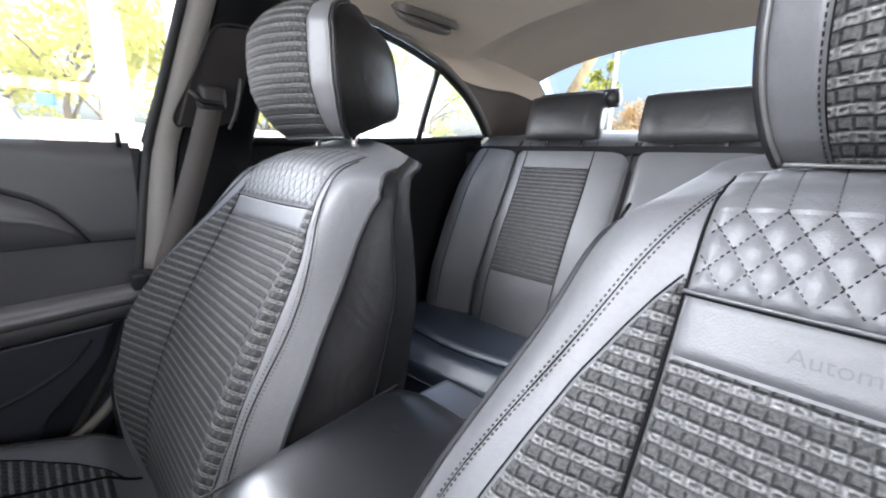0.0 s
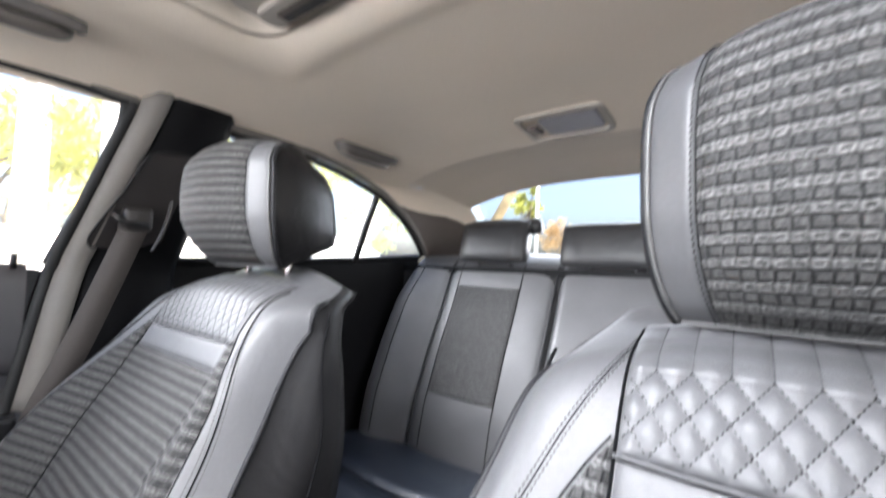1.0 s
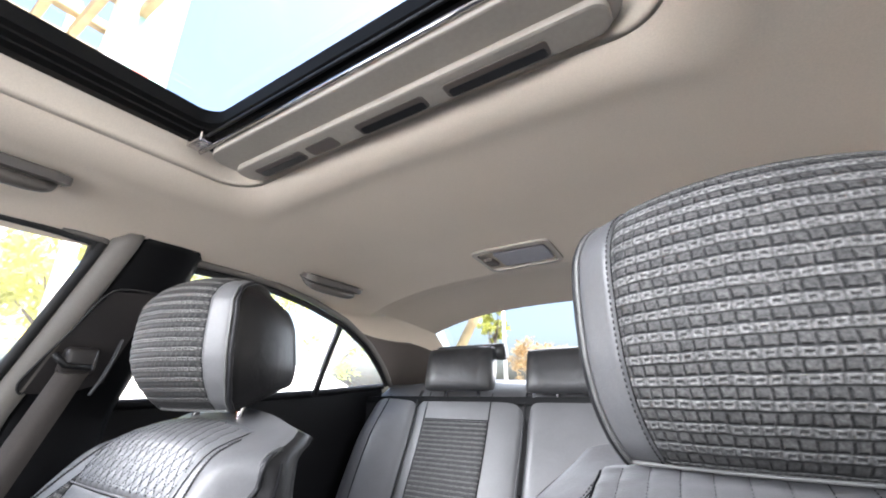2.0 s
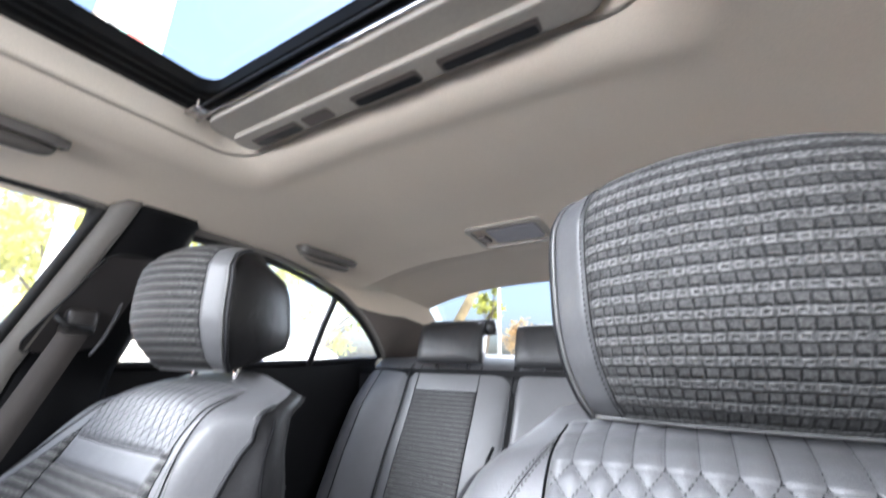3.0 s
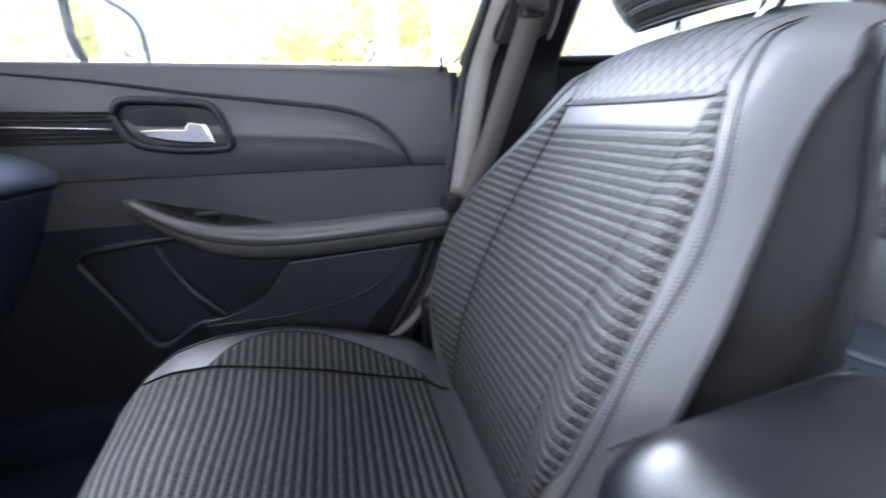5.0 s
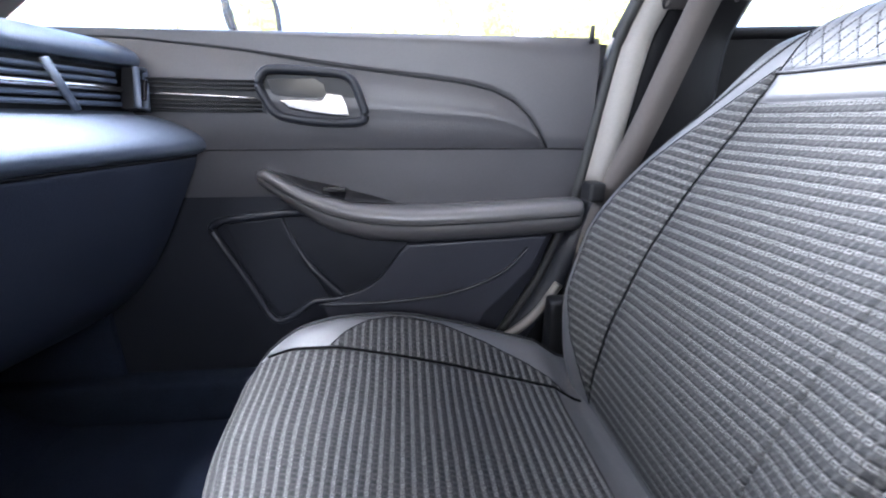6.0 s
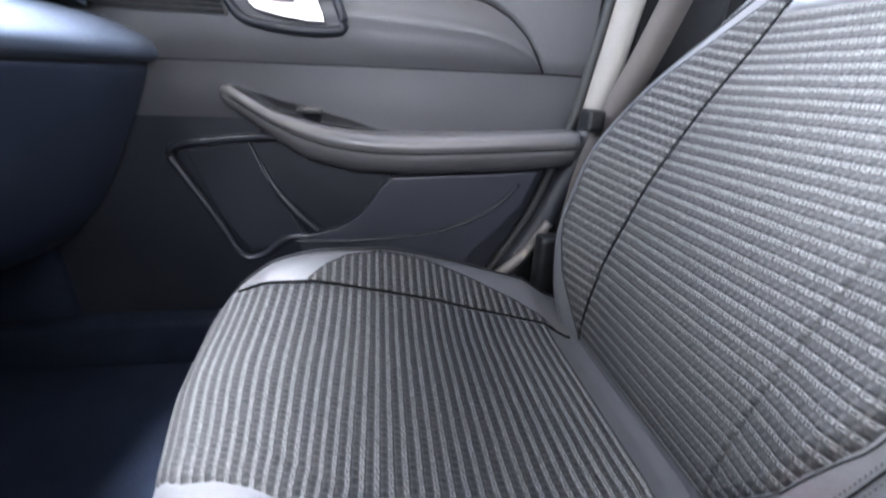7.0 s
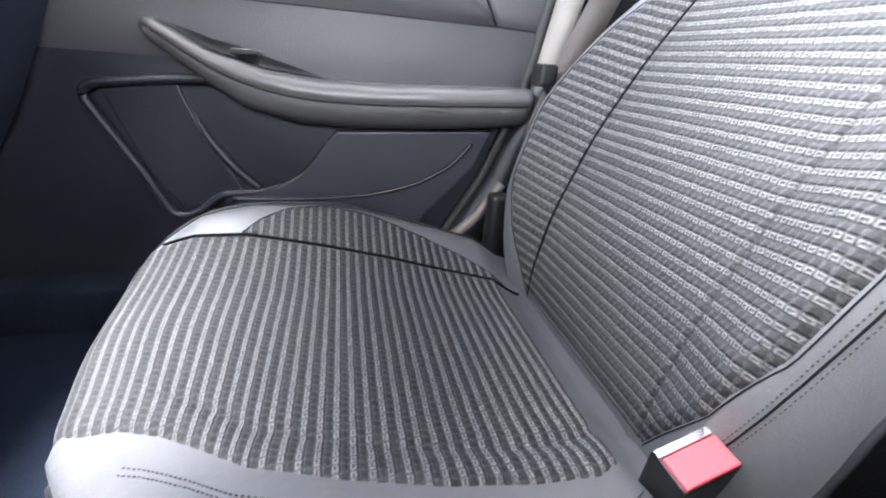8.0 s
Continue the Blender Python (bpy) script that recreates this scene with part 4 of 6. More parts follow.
shade = slab("shade", rounded_rect(-0.312, 0.312, -0.002, 0.088, 0.03), 1.362, 1.374, SHADE, sunroof, 0.003, "z", "beige sliding sunshade with slots")
slab("slot_panel", rounded_rect(-0.30, 0.30, 0.040, 0.084, 0.018), 1.352, 1.363, SHADE, shade, 0.004, "z")
# slots are flat plates; taupe and black imitate the shade of deep recesses
for x0, x1, m_ in ((-0.265, -0.155, BLACK), (-0.142, -0.085, BEIGE_DARK), (-0.04, 0.075, BLACK), (0.105, 0.235, BLACK)):
    slot = slab("slot", rounded_rect(x0, x1, 0.056, 0.079, 0.005, 4, 3), 1.3508, 1.3535, BEIGE_DARK, shade, 0, "z", "flat slot plate, dark taupe for the recess shade")
    if m_ is BLACK:
        slab("slot_gap_shade", rounded_rect(x0 + 0.004, x1 - 0.004, 0.065, 0.0785, 0.004, 4, 3), 1.3500, 1.3512, BLACK, slot, 0, "z", "flat black strip for the dark of the gap")
cord("rail", [(-0.322, -0.006, 1.372), (0.322, -0.006, 1.372)], 0.0035, CHROME, sunroof, "bright metal rail")
cord("rail", [(-0.322, -0.016, 1.385), (0.322, -0.016, 1.385)], 0.0025, BLACK, sunroof, "black rail")
box("clip", -0.325, -0.285, -0.028, -0.004, 1.373, 1.388, CHROME, sunroof, 0.003, label="metal clip")
box("clip", 0.285, 0.325, -0.028, -0.004, 1.373, 1.388, CHROME, sunroof, 0.003, label="metal clip")

# side windows and pillars
ARC = [(0.13, 1.272), (0.25, 1.274), (0.37, 1.268), (0.5, 1.25), (0.65, 1.217), (0.8, 1.158), (0.9, 1.102), (0.97, 1.055), (1.0, 1.030)]


def arc_pt(y, s=-1, out=0.0):
    z = soft(ARC, y) if y < 0.97 else interp(ARC, y)
    return Vector((s * (side_x(z) + out), y, z))


for s, tag in ((-1, "west"), (1, "east")):
    top = [Vector((s * 0.605, y, roof_z(0.605, y))) for y in np.linspace(0.12, 1.13, 24)]
    top += [Vector((s * 0.605, 1.13, roof_z(0.605, 1.13))).lerp(Vector((s * 0.66, 1.52, 1.0)), k / 10) for k in range(1, 11)]
    low = [arc_pt(y, s) for y in np.linspace(0.12, 1.0, 28)] + [Vector((s * 0.77, 1.0 + 0.5 * k / 6, 1.03 - 0.03 * k / 6)) for k in range(1, 7)]
    rows = []
    for k in range(9):
        t = k / 8
        row = []
        for a, b in zip(top, low):
            p = a.lerp(b, t)
            p.x -= s * 0.02 * math.sin(math.pi * t) * (-1)
            row.append(p)
        rows.append(row)
    c = len(top)
    pv = [p for r in rows for p in r]
    pf = [(j * c + i, j * c + i + 1, (j + 1) * c + i + 1, (j + 1) * c + i) for j in range(8) for i in range(c - 1)]
    ob = build("wall_" + tag, pv, pf, HEADLINER, None)
    tagged(ob, "beige rear roof pillar trim beside the rear window", "pillar trim", kind="structure")
    # cover reaches far up; its dark taupe stands in for the pillar's shade
    c0 = 17
    cv, n_c = [], c - c0
    for j in range(9):
        for i in range(c0, c):
            t0 = 1.0 - 0.90 * smooth01((i - c0) / 10)
            t = t0 + (1 - t0) * j / 8
            p = top[i].lerp(low[i], t)
            cv.append((p.x + s * 0.02 * math.sin(math.pi * t) - s * 0.005, p.y, p.z))
    cf = [(j * n_c + i, j * n_c + i + 1, (j + 1) * n_c + i + 1, (j + 1) * n_c + i) for j in range(8) for i in range(n_c - 1)]
    build("pillar_cover", cv, cf, BEIGE_DARK, ob, "taupe plastic pillar cover, darkened and enlarged for shade")
    cord("cover_edge", cv[:n_c], 0.0035, BEIGE_DARK, ob, "raised edge of the pillar cover")
    cord("trim_edge", [arc_pt(y, s, -0.012) for y in np.linspace(0.12, 1.0, 40)], 0.009, BEIGE, ob, "beige window edging")
    cord("rubber_seal", [arc_pt(y, s, 0.004) - Vector((0, 0, 0.012)) for y in np.linspace(0.12, 0.985, 40)], 0.009, RUBBER, ob, "black rubber seal")

# front rail above the front door windows
for s in (-1, 1):
    rv, rf = grid(lambda y, t: (s * (0.605 + 0.022 * t), y, roof_z(0.605, y) - 0.012 * math.sin(t * 1.6)), 20, 3, -0.80, 0.12, 0, 1, flip=s > 0)
    tagged(build("trim", rv, rf, HEADLINER), "beige roof rail above the front window", "trim", kind="structure")
    line = curve_through([(s * 0.70, -0.92, 1.10), (s * 0.645, -0.72, 1.225), (s * 0.622, -0.5, 1.262), (s * 0.612, -0.25, 1.274), (s * 0.612, -0.06, 1.272), (s * 0.622, -0.022, 1.250), (s * 0.69, -0.045, 1.12), (s * 0.775, -0.085, 0.965)], 8)
    ob = tagged(build("window_seal", *tube_mesh(line, 0.009, 8), RUBBER), "black rubber seal round the front door window", "window seal", kind="structure")
    ob = tagged(build("trim", *tube_mesh([(p.x * 0.985, p.y + (0.014 if p.y > -0.09 else 0), p.z + (0.004 if p.y > -0.09 else 0.012)) for p in line], 0.007, 8), BEIGE), "beige door opening edging", "trim", kind="structure")

PILLAR_F = [(0.24, -0.36), (0.36, -0.27), (0.5, -0.185), (0.66, -0.125), (0.9, -0.085), (0.965, -0.072), (1.265, -0.005), (1.31, 0.0)]
PILLAR_R = [(0.24, 0.10), (0.96, 0.125), (1.31, 0.165)]
for s in (-1, 1):
    pillar = empty("pillar", (s * 0.74, 0.02, 0.24), "dark pillar trim with beige strip between the doors", "pillar trim", kind="structure")
    rings = []
    for z in np.linspace(0.22, 1.305, 40):
        yf, yr, x = interp(PILLAR_F, z) + 0.034, interp(PILLAR_R, z), side_x(z)
        lip = 0.035
        rings.append([Vector((s * (x + 0.05), yf, z)), Vector((s * (x - lip + 0.012), yf, z)), Vector((s * (x - lip), yf + 0.012, z)), Vector((s * (x - lip), yr - 0.02, z)), Vector((s * (x - lip + 0.02), yr, z)), Vector((s * (x + 0.05), yr, z))])
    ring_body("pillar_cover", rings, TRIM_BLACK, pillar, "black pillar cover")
    rings = []
    for z in np.linspace(0.70, 1.29, 30):
        yf, x = interp(PILLAR_F, z), side_x(z)
        rings.append([Vector((s * (x + 0.05), yf - 0.002, z)), Vector((s * (x - 0.012), yf - 0.002, z)), Vector((s * (x - 0.036), yf + 0.014, z)), Vector((s * (x - 0.039), yf + 0.03, z)), Vector((s * (x - 0.037), yf + 0.038, z)), Vector((s * (x + 0.05), yf + 0.042, z))])
    ring_body("pillar_strip", rings, BEIGE, pillar, "beige plastic strip")
    rings = []
    for z in np.linspace(0.22, 0.698, 20):
        yf, x = interp(PILLAR_F, z), side_x(z)
        rings.append([Vector((s * (x + a), yf + b, z)) for a, b in ((0.05, -0.002), (-0.012, -0.002), (-0.036, 0.014), (-0.039, 0.03), (-0.037, 0.038), (0.05, 0.042))])
    ring_body("lower_trim", rings, DOOR_DARK, pillar, "dark lower pillar trim")
    cord("rubber_seal", [(s * (side_x(z) - 0.004), interp(PILLAR_F, z) - 0.008, z) for z in np.linspace(0.24, 1.27, 30)], 0.010, RUBBER, pillar, "black rubber seal")

# seat belt of the front passenger
belt = empty("seat_belt", (-0.69, -0.03, 0.30), "taupe seat belt hanging from the door pillar", "seat belt")
run = curve_through([(-0.668, 0.022, 1.058), (-0.680, -0.010, 0.95), (-0.688, -0.052, 0.82), (-0.690, -0.090, 0.72), (-0.692, -0.125, 0.60), (-0.692, -0.14, 0.45), (-0.692, -0.14, 0.33)], 8)
sv, sf = [], []
for p in run:
    for dy, dx in ((-0.021, -0.011), (0.021, 0.011)):
        for t in (0.0, 0.0016):
            sv.append((p.x + dx + t, p.y + dy, p.z))
for i in range(len(run) - 1):
    for a, b in ((0, 1), (1, 3), (3, 2), (2, 0)):
        sf.append((4 * i + a, 4 * i + b, 4 * i + 4 + b, 4 * i + 4 + a))
build("strap", sv, sf, WEBBING, belt, "taupe woven strap")
box("guide_cover", -0.70, -0.656, -0.004, 0.046, 1.035, 1.082, TAUPE_DARK, belt, 0.010, 3, "dark belt guide head")
GUIDE = [(0.026, 1.184), (-0.006, 1.11), (-0.038, 1.035), (-0.043, 1.012), (-0.034, 1.0), (0.03, 1.0), (0.078, 1.02), (0.085, 1.08), (0.105, 1.192)]
gpts = [(-side_x(z) + 0.0385, y, z) for y, z in GUIDE]
build("guide_panel", gpts + [(x - 0.01, y, z) for x, y, z in gpts], [tuple(range(9))] + [(i, i + 9, (i + 1) % 9 + 9, (i + 1) % 9) for i in range(9)], TAUPE_DARK, belt, "dark sliding belt height cover", smooth=False)
cord("groove", curve_through([(x + 0.0015, y, z) for x, y, z in (gpts[8], gpts[0], gpts[1], gpts[2], gpts[3], gpts[4])] + [(gpts[4][0] + 0.002, -0.024, 1.012)], 5), 0.0022, RUBBER, belt, "dark groove round the belt cover")
cord("guide_ring", curve_through([(-0.664, 0.078, 1.105), (-0.658, 0.070, 1.07), (-0.654, 0.058, 1.03), (-0.652, 0.044, 0.998)], 6), 0.0030, DOOR_SOFT, belt, "grey belt loop")
cord("guide_slot", [(-0.658, -0.020, 1.068), (-0.655, -0.002, 1.048), (-0.654, 0.036, 1.046)], 0.006, BLACK, belt, "black strap slot")
box("anchor", -0.70, -0.66, -0.155, -0.125, 0.680, 0.715, BLACK, belt, 0.006)
tagged(box("belt_anchor", -0.675, -0.635, -0.215, -0.175, 0.36, 0.50, BLACK, None, 0.008), "black belt anchor cover beside the seat", "belt anchor")

# buckle
buckle = empty("seat_belt_buckle", (-0.165, -0.215, 0.38), "black seat belt buckle with red release button", "buckle")
bm = box_bm(-0.020, 0.020, -0.031, 0.033, -0.11, 0.0, 0.004, 2)
tilt = Matrix.Translation((-0.160, -0.220, 0.458)) @ Euler((radians(16), radians(10), radians(8))).to_matrix().to_4x4() @ Matrix.Diagonal((0.84, 0.80, 1.0, 1.0))
bmesh.ops.transform(bm, matrix=tilt, verts=bm.verts)
part("buckle_body", bm, BLACK, buckle, smooth=False)
bm = box_bm(-0.009, 0.0185, -0.028, 0.0305, -0.004, 0.0022, 0.0015, 2)
bmesh.ops.transform(bm, matrix=tilt, verts=bm.verts)
part("release_button", bm, RED, buckle, "red release button")
bm = box_bm(-0.0180, -0.0105, -0.030, 0.030, -0.002, 0.0012, 0.0008, 1)
bmesh.ops.transform(bm, matrix=tilt, verts=bm.verts)
part("slot_lip", bm, CHROME, buckle, "metal slot edge")

# floor and lower closing walls
tagged(box("floor", -0.80, 0.80, -1.55, 1.0, 0.17, 0.205, CARPET, None, 0.0), "dark blue carpet on the car floor", "carpet", kind="structure")
tagged(box("wall_north", -0.80, 0.80, -1.58, -1.52, 0.17, 0.95, CARPET, None, 0.0), "dark carpeted firewall behind the footwell", "firewall", kind="structure")
ramp_v, ramp_f = grid(lambda x, t: (x, -1.18 - 0.32 * t, 0.206 + 0.28 * t ** 1.4 + 0.004 * math.sin(x * 40 + t * 9)), 30, 16, -0.76, 0.0, 0, 1, flip=True)
tagged(build("floor_ramp", ramp_v, ramp_f, CARPET), "dark carpeted toe board", "carpet", kind="structure")
for s in (-1, 1):
    tagged(box("sill", s * 0.765 - 0.03, s * 0.765 + 0.03, -1.4, 0.95, 0.20, 0.30, CARPET, None, 0.015, 3), "dark carpeted door sill", "sill", kind="structure")
tagged(box("wall_south", -0.80, 0.80, 0.93, 0.97, 0.20, 0.97, BLACK, None, 0.0), "panel behind the rear bench", "panel", kind="structure")
tagged(box("parcel_shelf", -0.80, 0.80, 0.93, 1.56, 0.965, 0.992, TRIM_BLACK, None, 0.0), "dark parcel shelf under the rear window", "shelf", kind="structure")
tagged(box("wall_driver_door", 0.775, 0.84, -1.06, 1.5, 0.20, 0.962, DOOR_DARK, None, 0.01), "dark door panel on the driver side", "door panel", kind="structure")
tagged(box("rear_quarter_panel", -0.84, -0.775, 0.98, 1.55, 0.20, 1.0, TRIM_BLACK, None, 0.005), "dark rear quarter trim", "panel", kind="structure")
for s in (-1, 1):
    tagged(box("side_wall", s * 0.80 - 0.03, s * 0.80 + 0.03, -1.56, -1.08, 0.17, 0.95, CARPET, None, 0.0), "dark carpeted footwell side", "footwell trim", kind="structure")
    tagged(build("a_pillar", *tube_mesh([(s * 0.80, -1.30, 0.92), (s * 0.74, -1.0, 1.09), (s * 0.66, -0.80, 1.235), (s * 0.60, -0.72, 1.29)], 0.045, 10), BEIGE), "beige windscreen pillar trim", "pillar trim", kind="structure")

# panes
rear_glass = tagged(build("window_3", [(-0.60, 1.125, 1.31), (0.60, 1.125, 1.31), (0.66, 1.53, 0.99), (-0.66, 1.53, 0.99)], [(0, 1, 2, 3)], PANE_REAR), "blue-tinted rear window", "window", kind="structure")
rear_glass.visible_shadow = False
w1 = build("window_1", [(-0.795, -1.0, 0.955), (-0.795, -0.06, 0.955), (-0.627, -0.0, 1.275), (-0.627, -0.75, 1.275)], [(0, 1, 2, 3)], PANE)
tagged(w1, "clear front door window pane", "window", kind="structure").visible_shadow = False
w2 = build("window_2", [(-0.795, 0.10, 0.955), (-0.785, 1.02, 1.0), (-0.70, 0.9, 1.13), (-0.66, 0.65, 1.225), (-0.628, 0.37, 1.278), (-0.627, 0.10, 1.278)], [tuple(range(6))], PANE)
tagged(w2, "clear rear door window pane", "window", kind="structure").visible_shadow = False
cord("divider", [(-0.645, 0.648, 1.219), (-0.70, 0.655, 1.12), (-0.765, 0.668, 0.995)], 0.010, RUBBER, w2, "black window divider")

# rear door
rd = empty("rear_door", (-0.80, 0.5, 0.25), "dark grey rear car door panel, closed", "car door")
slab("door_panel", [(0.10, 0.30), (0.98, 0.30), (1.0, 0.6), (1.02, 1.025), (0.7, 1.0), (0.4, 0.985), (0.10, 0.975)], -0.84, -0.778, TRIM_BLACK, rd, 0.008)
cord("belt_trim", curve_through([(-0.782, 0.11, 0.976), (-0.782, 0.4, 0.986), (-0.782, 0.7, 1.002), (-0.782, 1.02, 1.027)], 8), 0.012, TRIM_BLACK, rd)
slab("armrest", [(0.15, 0.58), (0.55, 0.58), (0.60, 0.66), (0.15, 0.66)], -0.78, -0.71, DOOR_SOFT, rd, 0.015)

# ---- front passenger door ----
door = empty("front_door", (-0.80, -0.5, 0.25), "dark grey front car door panel with chrome handle, closed", "car door")
REAR_EDGE = [(0.25, -0.355), (0.36, -0.285), (0.5, -0.20), (0.66, -0.142), (0.9, -0.104), (0.963, -0.092)]
outline = [(-1.10, 0.26), (-0.355, 0.26)] + [(interp(REAR_EDGE, z), z) for z in (0.36, 0.5, 0.66, 0.8, 0.9, 0.955)] + [(-1.10, 0.955)]
slab("door_panel", outline, -0.84, -0.785, DOOR_DARK, door)
edge = [(0.26, -0.36)] + [(z, interp(REAR_EDGE, z)) for z in (0.36, 0.5, 0.66, 0.8, 0.9, 0.95)]
slab("door_edge", [(y - 0.02, z) for z, y in edge] + [(y + 0.06, z) for z, y in edge[::-1]], -0.865, -0.842, RUBBER, door, label="black rubber door edge")
ARC_D = [(-1.05, 0.952), (-0.92, 0.949), (-0.75, 0.933), (-0.60, 0.911), (-0.45, 0.894), (-0.36, 0.884), (-0.31, 0.872), (-0.27, 0.853), (-0.24, 0.828), (-0.215, 0.795), (-0.200, 0.767)]
ARM_TOP = [(-0.756, 0.720), (-0.750, 0.728), (-0.735, 0.730), (-0.71, 0.718), (-0.66, 0.693), (-0.58, 0.671), (-0.5, 0.662), (-0.4, 0.662), (-0.25, 0.668), (-0.14, 0.672)]
ARM_OUT = [(-0.756, 0.012), (-0.748, 0.026), (-0.735, 0.035), (-0.70, 0.049), (-0.64, 0.062), (-0.56, 0.072), (-0.45, 0.078), (-0.3, 0.075), (-0.13, 0.068)]
ARM_LOW = [(-0.756, 0.706), (-0.748, 0.698), (-0.735, 0.690), (-0.72, 0.680), (-0.68, 0.650), (-0.62, 0.612), (-0.54, 0.592), (-0.45, 0.588), (-0.3, 0.592), (-0.13, 0.602)]
CREASE = [(-1.10, 0.752), (-0.83, 0.765), (-0.5, 0.766), (-0.2, 0.766), (-0.09, 0.764)]


def arc_d(y):
    return soft(ARC_D, y) if y < -0.32 else interp(ARC_D, y)


def strip(name, lo, hi, y0, y1, ny, nz, x_at, material, label="", parent=door):
    vv, ff_ = grid(lambda y, t: (x_at(y, t), y, lo(y) + (hi(y) - lo(y)) * t), ny, nz, y0, y1, 0, 1)
    return build(name, vv, ff_, material, parent, label)


def shelf_x(y, t):
    """Upper skin: rolls over into the window slot at the top and dips at the seam."""
    return -0.772 - 0.012 * max(0.0, (t - 0.78) / 0.22) ** 2 - 0.004 * max(0.0, 1 - t / 0.06)


strip("upper_skin", lambda y: arc_d(y) if y < -0.2 else 0.767, lambda y: 0.966 - 0.004 * (y + 0.5) ** 2, -1.08, -0.112, 90, 16, shelf_x, DOOR_SOFT, "soft dark grey upper door skin")
strip("insert_skin", lambda y: interp(CREASE, y) + 0.0015, lambda y: arc_d(y) - 0.0015, -1.08, -0.203, 90, 16,
      lambda y, t: -0.776 + 0.014 * math.sin(math.pi * min(max(t, 0.02), 0.98)) ** 0.6 * smooth01((-0.2 - y) / 0.03) + 0.003 * math.exp(-((t - 0.55) / 0.06) ** 2), DOOR_SOFT, "soft dark grey door insert")
strip("middle_skin", lambda y: max(0.60, soft(ARM_LOW, max(y, -0.70)) + 0.012), lambda y: interp(CREASE, y) - 0.001, -1.08, -0.118, 60, 14,
      lambda y, t: -0.783 + 0.012 * t ** 3 + 0.006 * math.sin(math.pi * t), DOOR_SOFT, "dark grey middle door skin")
cord("seam", [(-0.774, y, arc_d(y)) for y in np.linspace(-1.08, -0.205, 80)] + [(-0.774, -0.200, 0.768)], 0.0022, PIPING, door)
cord("seam", [(-0.7745, y, interp(CREASE, y)) for y in np.linspace(-1.08, -0.118, 40)], 0.0022, PIPING, door)
# locking knob
cord("lock_knob", [(-0.775, -0.130, 0.955), (-0.775, -0.130, 0.984)], [0.005, 0.0042], BLACK, door, n=10)
# ribbed strip with a bright line, and the handle in its bezel
slab("ribbed_strip", [(-1.05, 0.887), (-0.90, 0.887), (-0.722, 0.884), (-0.72, 0.830), (-0.90, 0.831), (-1.05, 0.832)], -0.768, -0.7585, BLACK, door)
for z in (0.884, 0.877, 0.870, 0.850, 0.843, 0.836):
    cord("rib", [(-0.7575, -1.05, z + 0.002), (-0.757, -0.88, z + 0.001), (-0.7565, -0.725, z - 0.002)], 0.0020, BLACK, door)
cord("bright_line", [(-0.755, -1.0, 0.863), (-0.7545, -0.878, 0.861), (-0.7545, -0.80, 0.858), (-0.7545, -0.732, 0.854)], 0.0018, CHROME, door, "bright metal line")
bez = [(-0.726, 0.878), (-0.717, 0.896), (-0.696, 0.902), (-0.631, 0.900), (-0.582, 0.895), (-0.563, 0.880), (-0.552, 0.849), (-0.547, 0.826), (-0.560, 0.816), (-0.621, 0.815), (-0.679, 0.822), (-0.704, 0.832), (-0.719, 0.857)]
bezel = cord("handle_bezel", [(-0.757, y, z) for y, z in [tuple(p)[:2] for p in curve_through([(a, b, 0) for a, b in bez], 4, True)]] + [(-0.757, *bez[0])], 0.0075, DOOR_DARK, door, "dark rounded handle surround")
slab("handle_cup", bez, -0.782, -0.7625, BLACK, door)
handle = slab("handle", [(-0.693, 0.852), (-0.655, 0.853), (-0.620, 0.852), (-0.610, 0.864), (-0.585, 0.861), (-0.577, 0.842), (-0.574, 0.826), (-0.600, 0.826), (-0.640, 0.830), (-0.678, 0.838)], -0.764, -0.751, CHROME, door, 0.003, label="chrome door handle")
slab("handle_recess", [(-0.712, 0.886), (-0.632, 0.888), (-0.616, 0.879), (-0.613, 0.862), (-0.622, 0.856), (-0.693, 0.857), (-0.706, 0.864)], -0.764, -0.7605, GLOSS, door)
# armrest
rings = []
for y in list(np.linspace(-0.756, -0.70, 12)) + list(np.linspace(-0.69, -0.135, 52)):
    zt, zl, w = interp(ARM_TOP, y), interp(ARM_LOW, y), interp(ARM_OUT, y)
    h = zt - zl
    pts = [(0.0, zt - 0.004), (0.25 * w, zt), (0.72 * w, zt), (0.92 * w, zt - 0.08 * h), (w, zt - 0.22 * h), (w, zt - 0.36 * h), (0.93 * w, zt - 0.40 * h), (0.95 * w, zt - 0.46 * h), (0.90 * w, zt - 0.62 * h), (0.72 * w, zt - 0.84 * h), (0.42 * w, zl), (0.0, zl)]
    rings.append([Vector((-0.785 + a, y, b)) for a, b in pts] + [Vector((-0.80, y, zl)), Vector((-0.80, y, zt - 0.004))])
arm = ring_body("armrest", rings, ARM_SKIN, door, "padded dark grey door armrest", flip=True)
cord("seam", [(-0.785 + 0.945 * interp(ARM_OUT, y), y, interp(ARM_TOP, y) - 0.42 * (interp(ARM_TOP, y) - interp(ARM_LOW, y))) for y in np.linspace(-0.735, -0.14, 50)], 0.0016, PIPING, arm)
BOWL = [(-0.728, -0.772), (-0.715, -0.760), (-0.69, -0.746), (-0.64, -0.737), (-0.58, -0.740), (-0.53, -0.752), (-0.495, -0.774)]


def bowl_at(y, t):
    """The dished switch panel between the armrest's rim and the door."""
    x0, k = soft(BOWL, y), math.sin(math.pi * (y + 0.728) / 0.233)
    return (x0 + (-0.781 - x0) * t, y, interp(ARM_TOP, y) + 0.0025 + 0.020 * k * t - 0.004 * k * math.sin(math.pi * t))


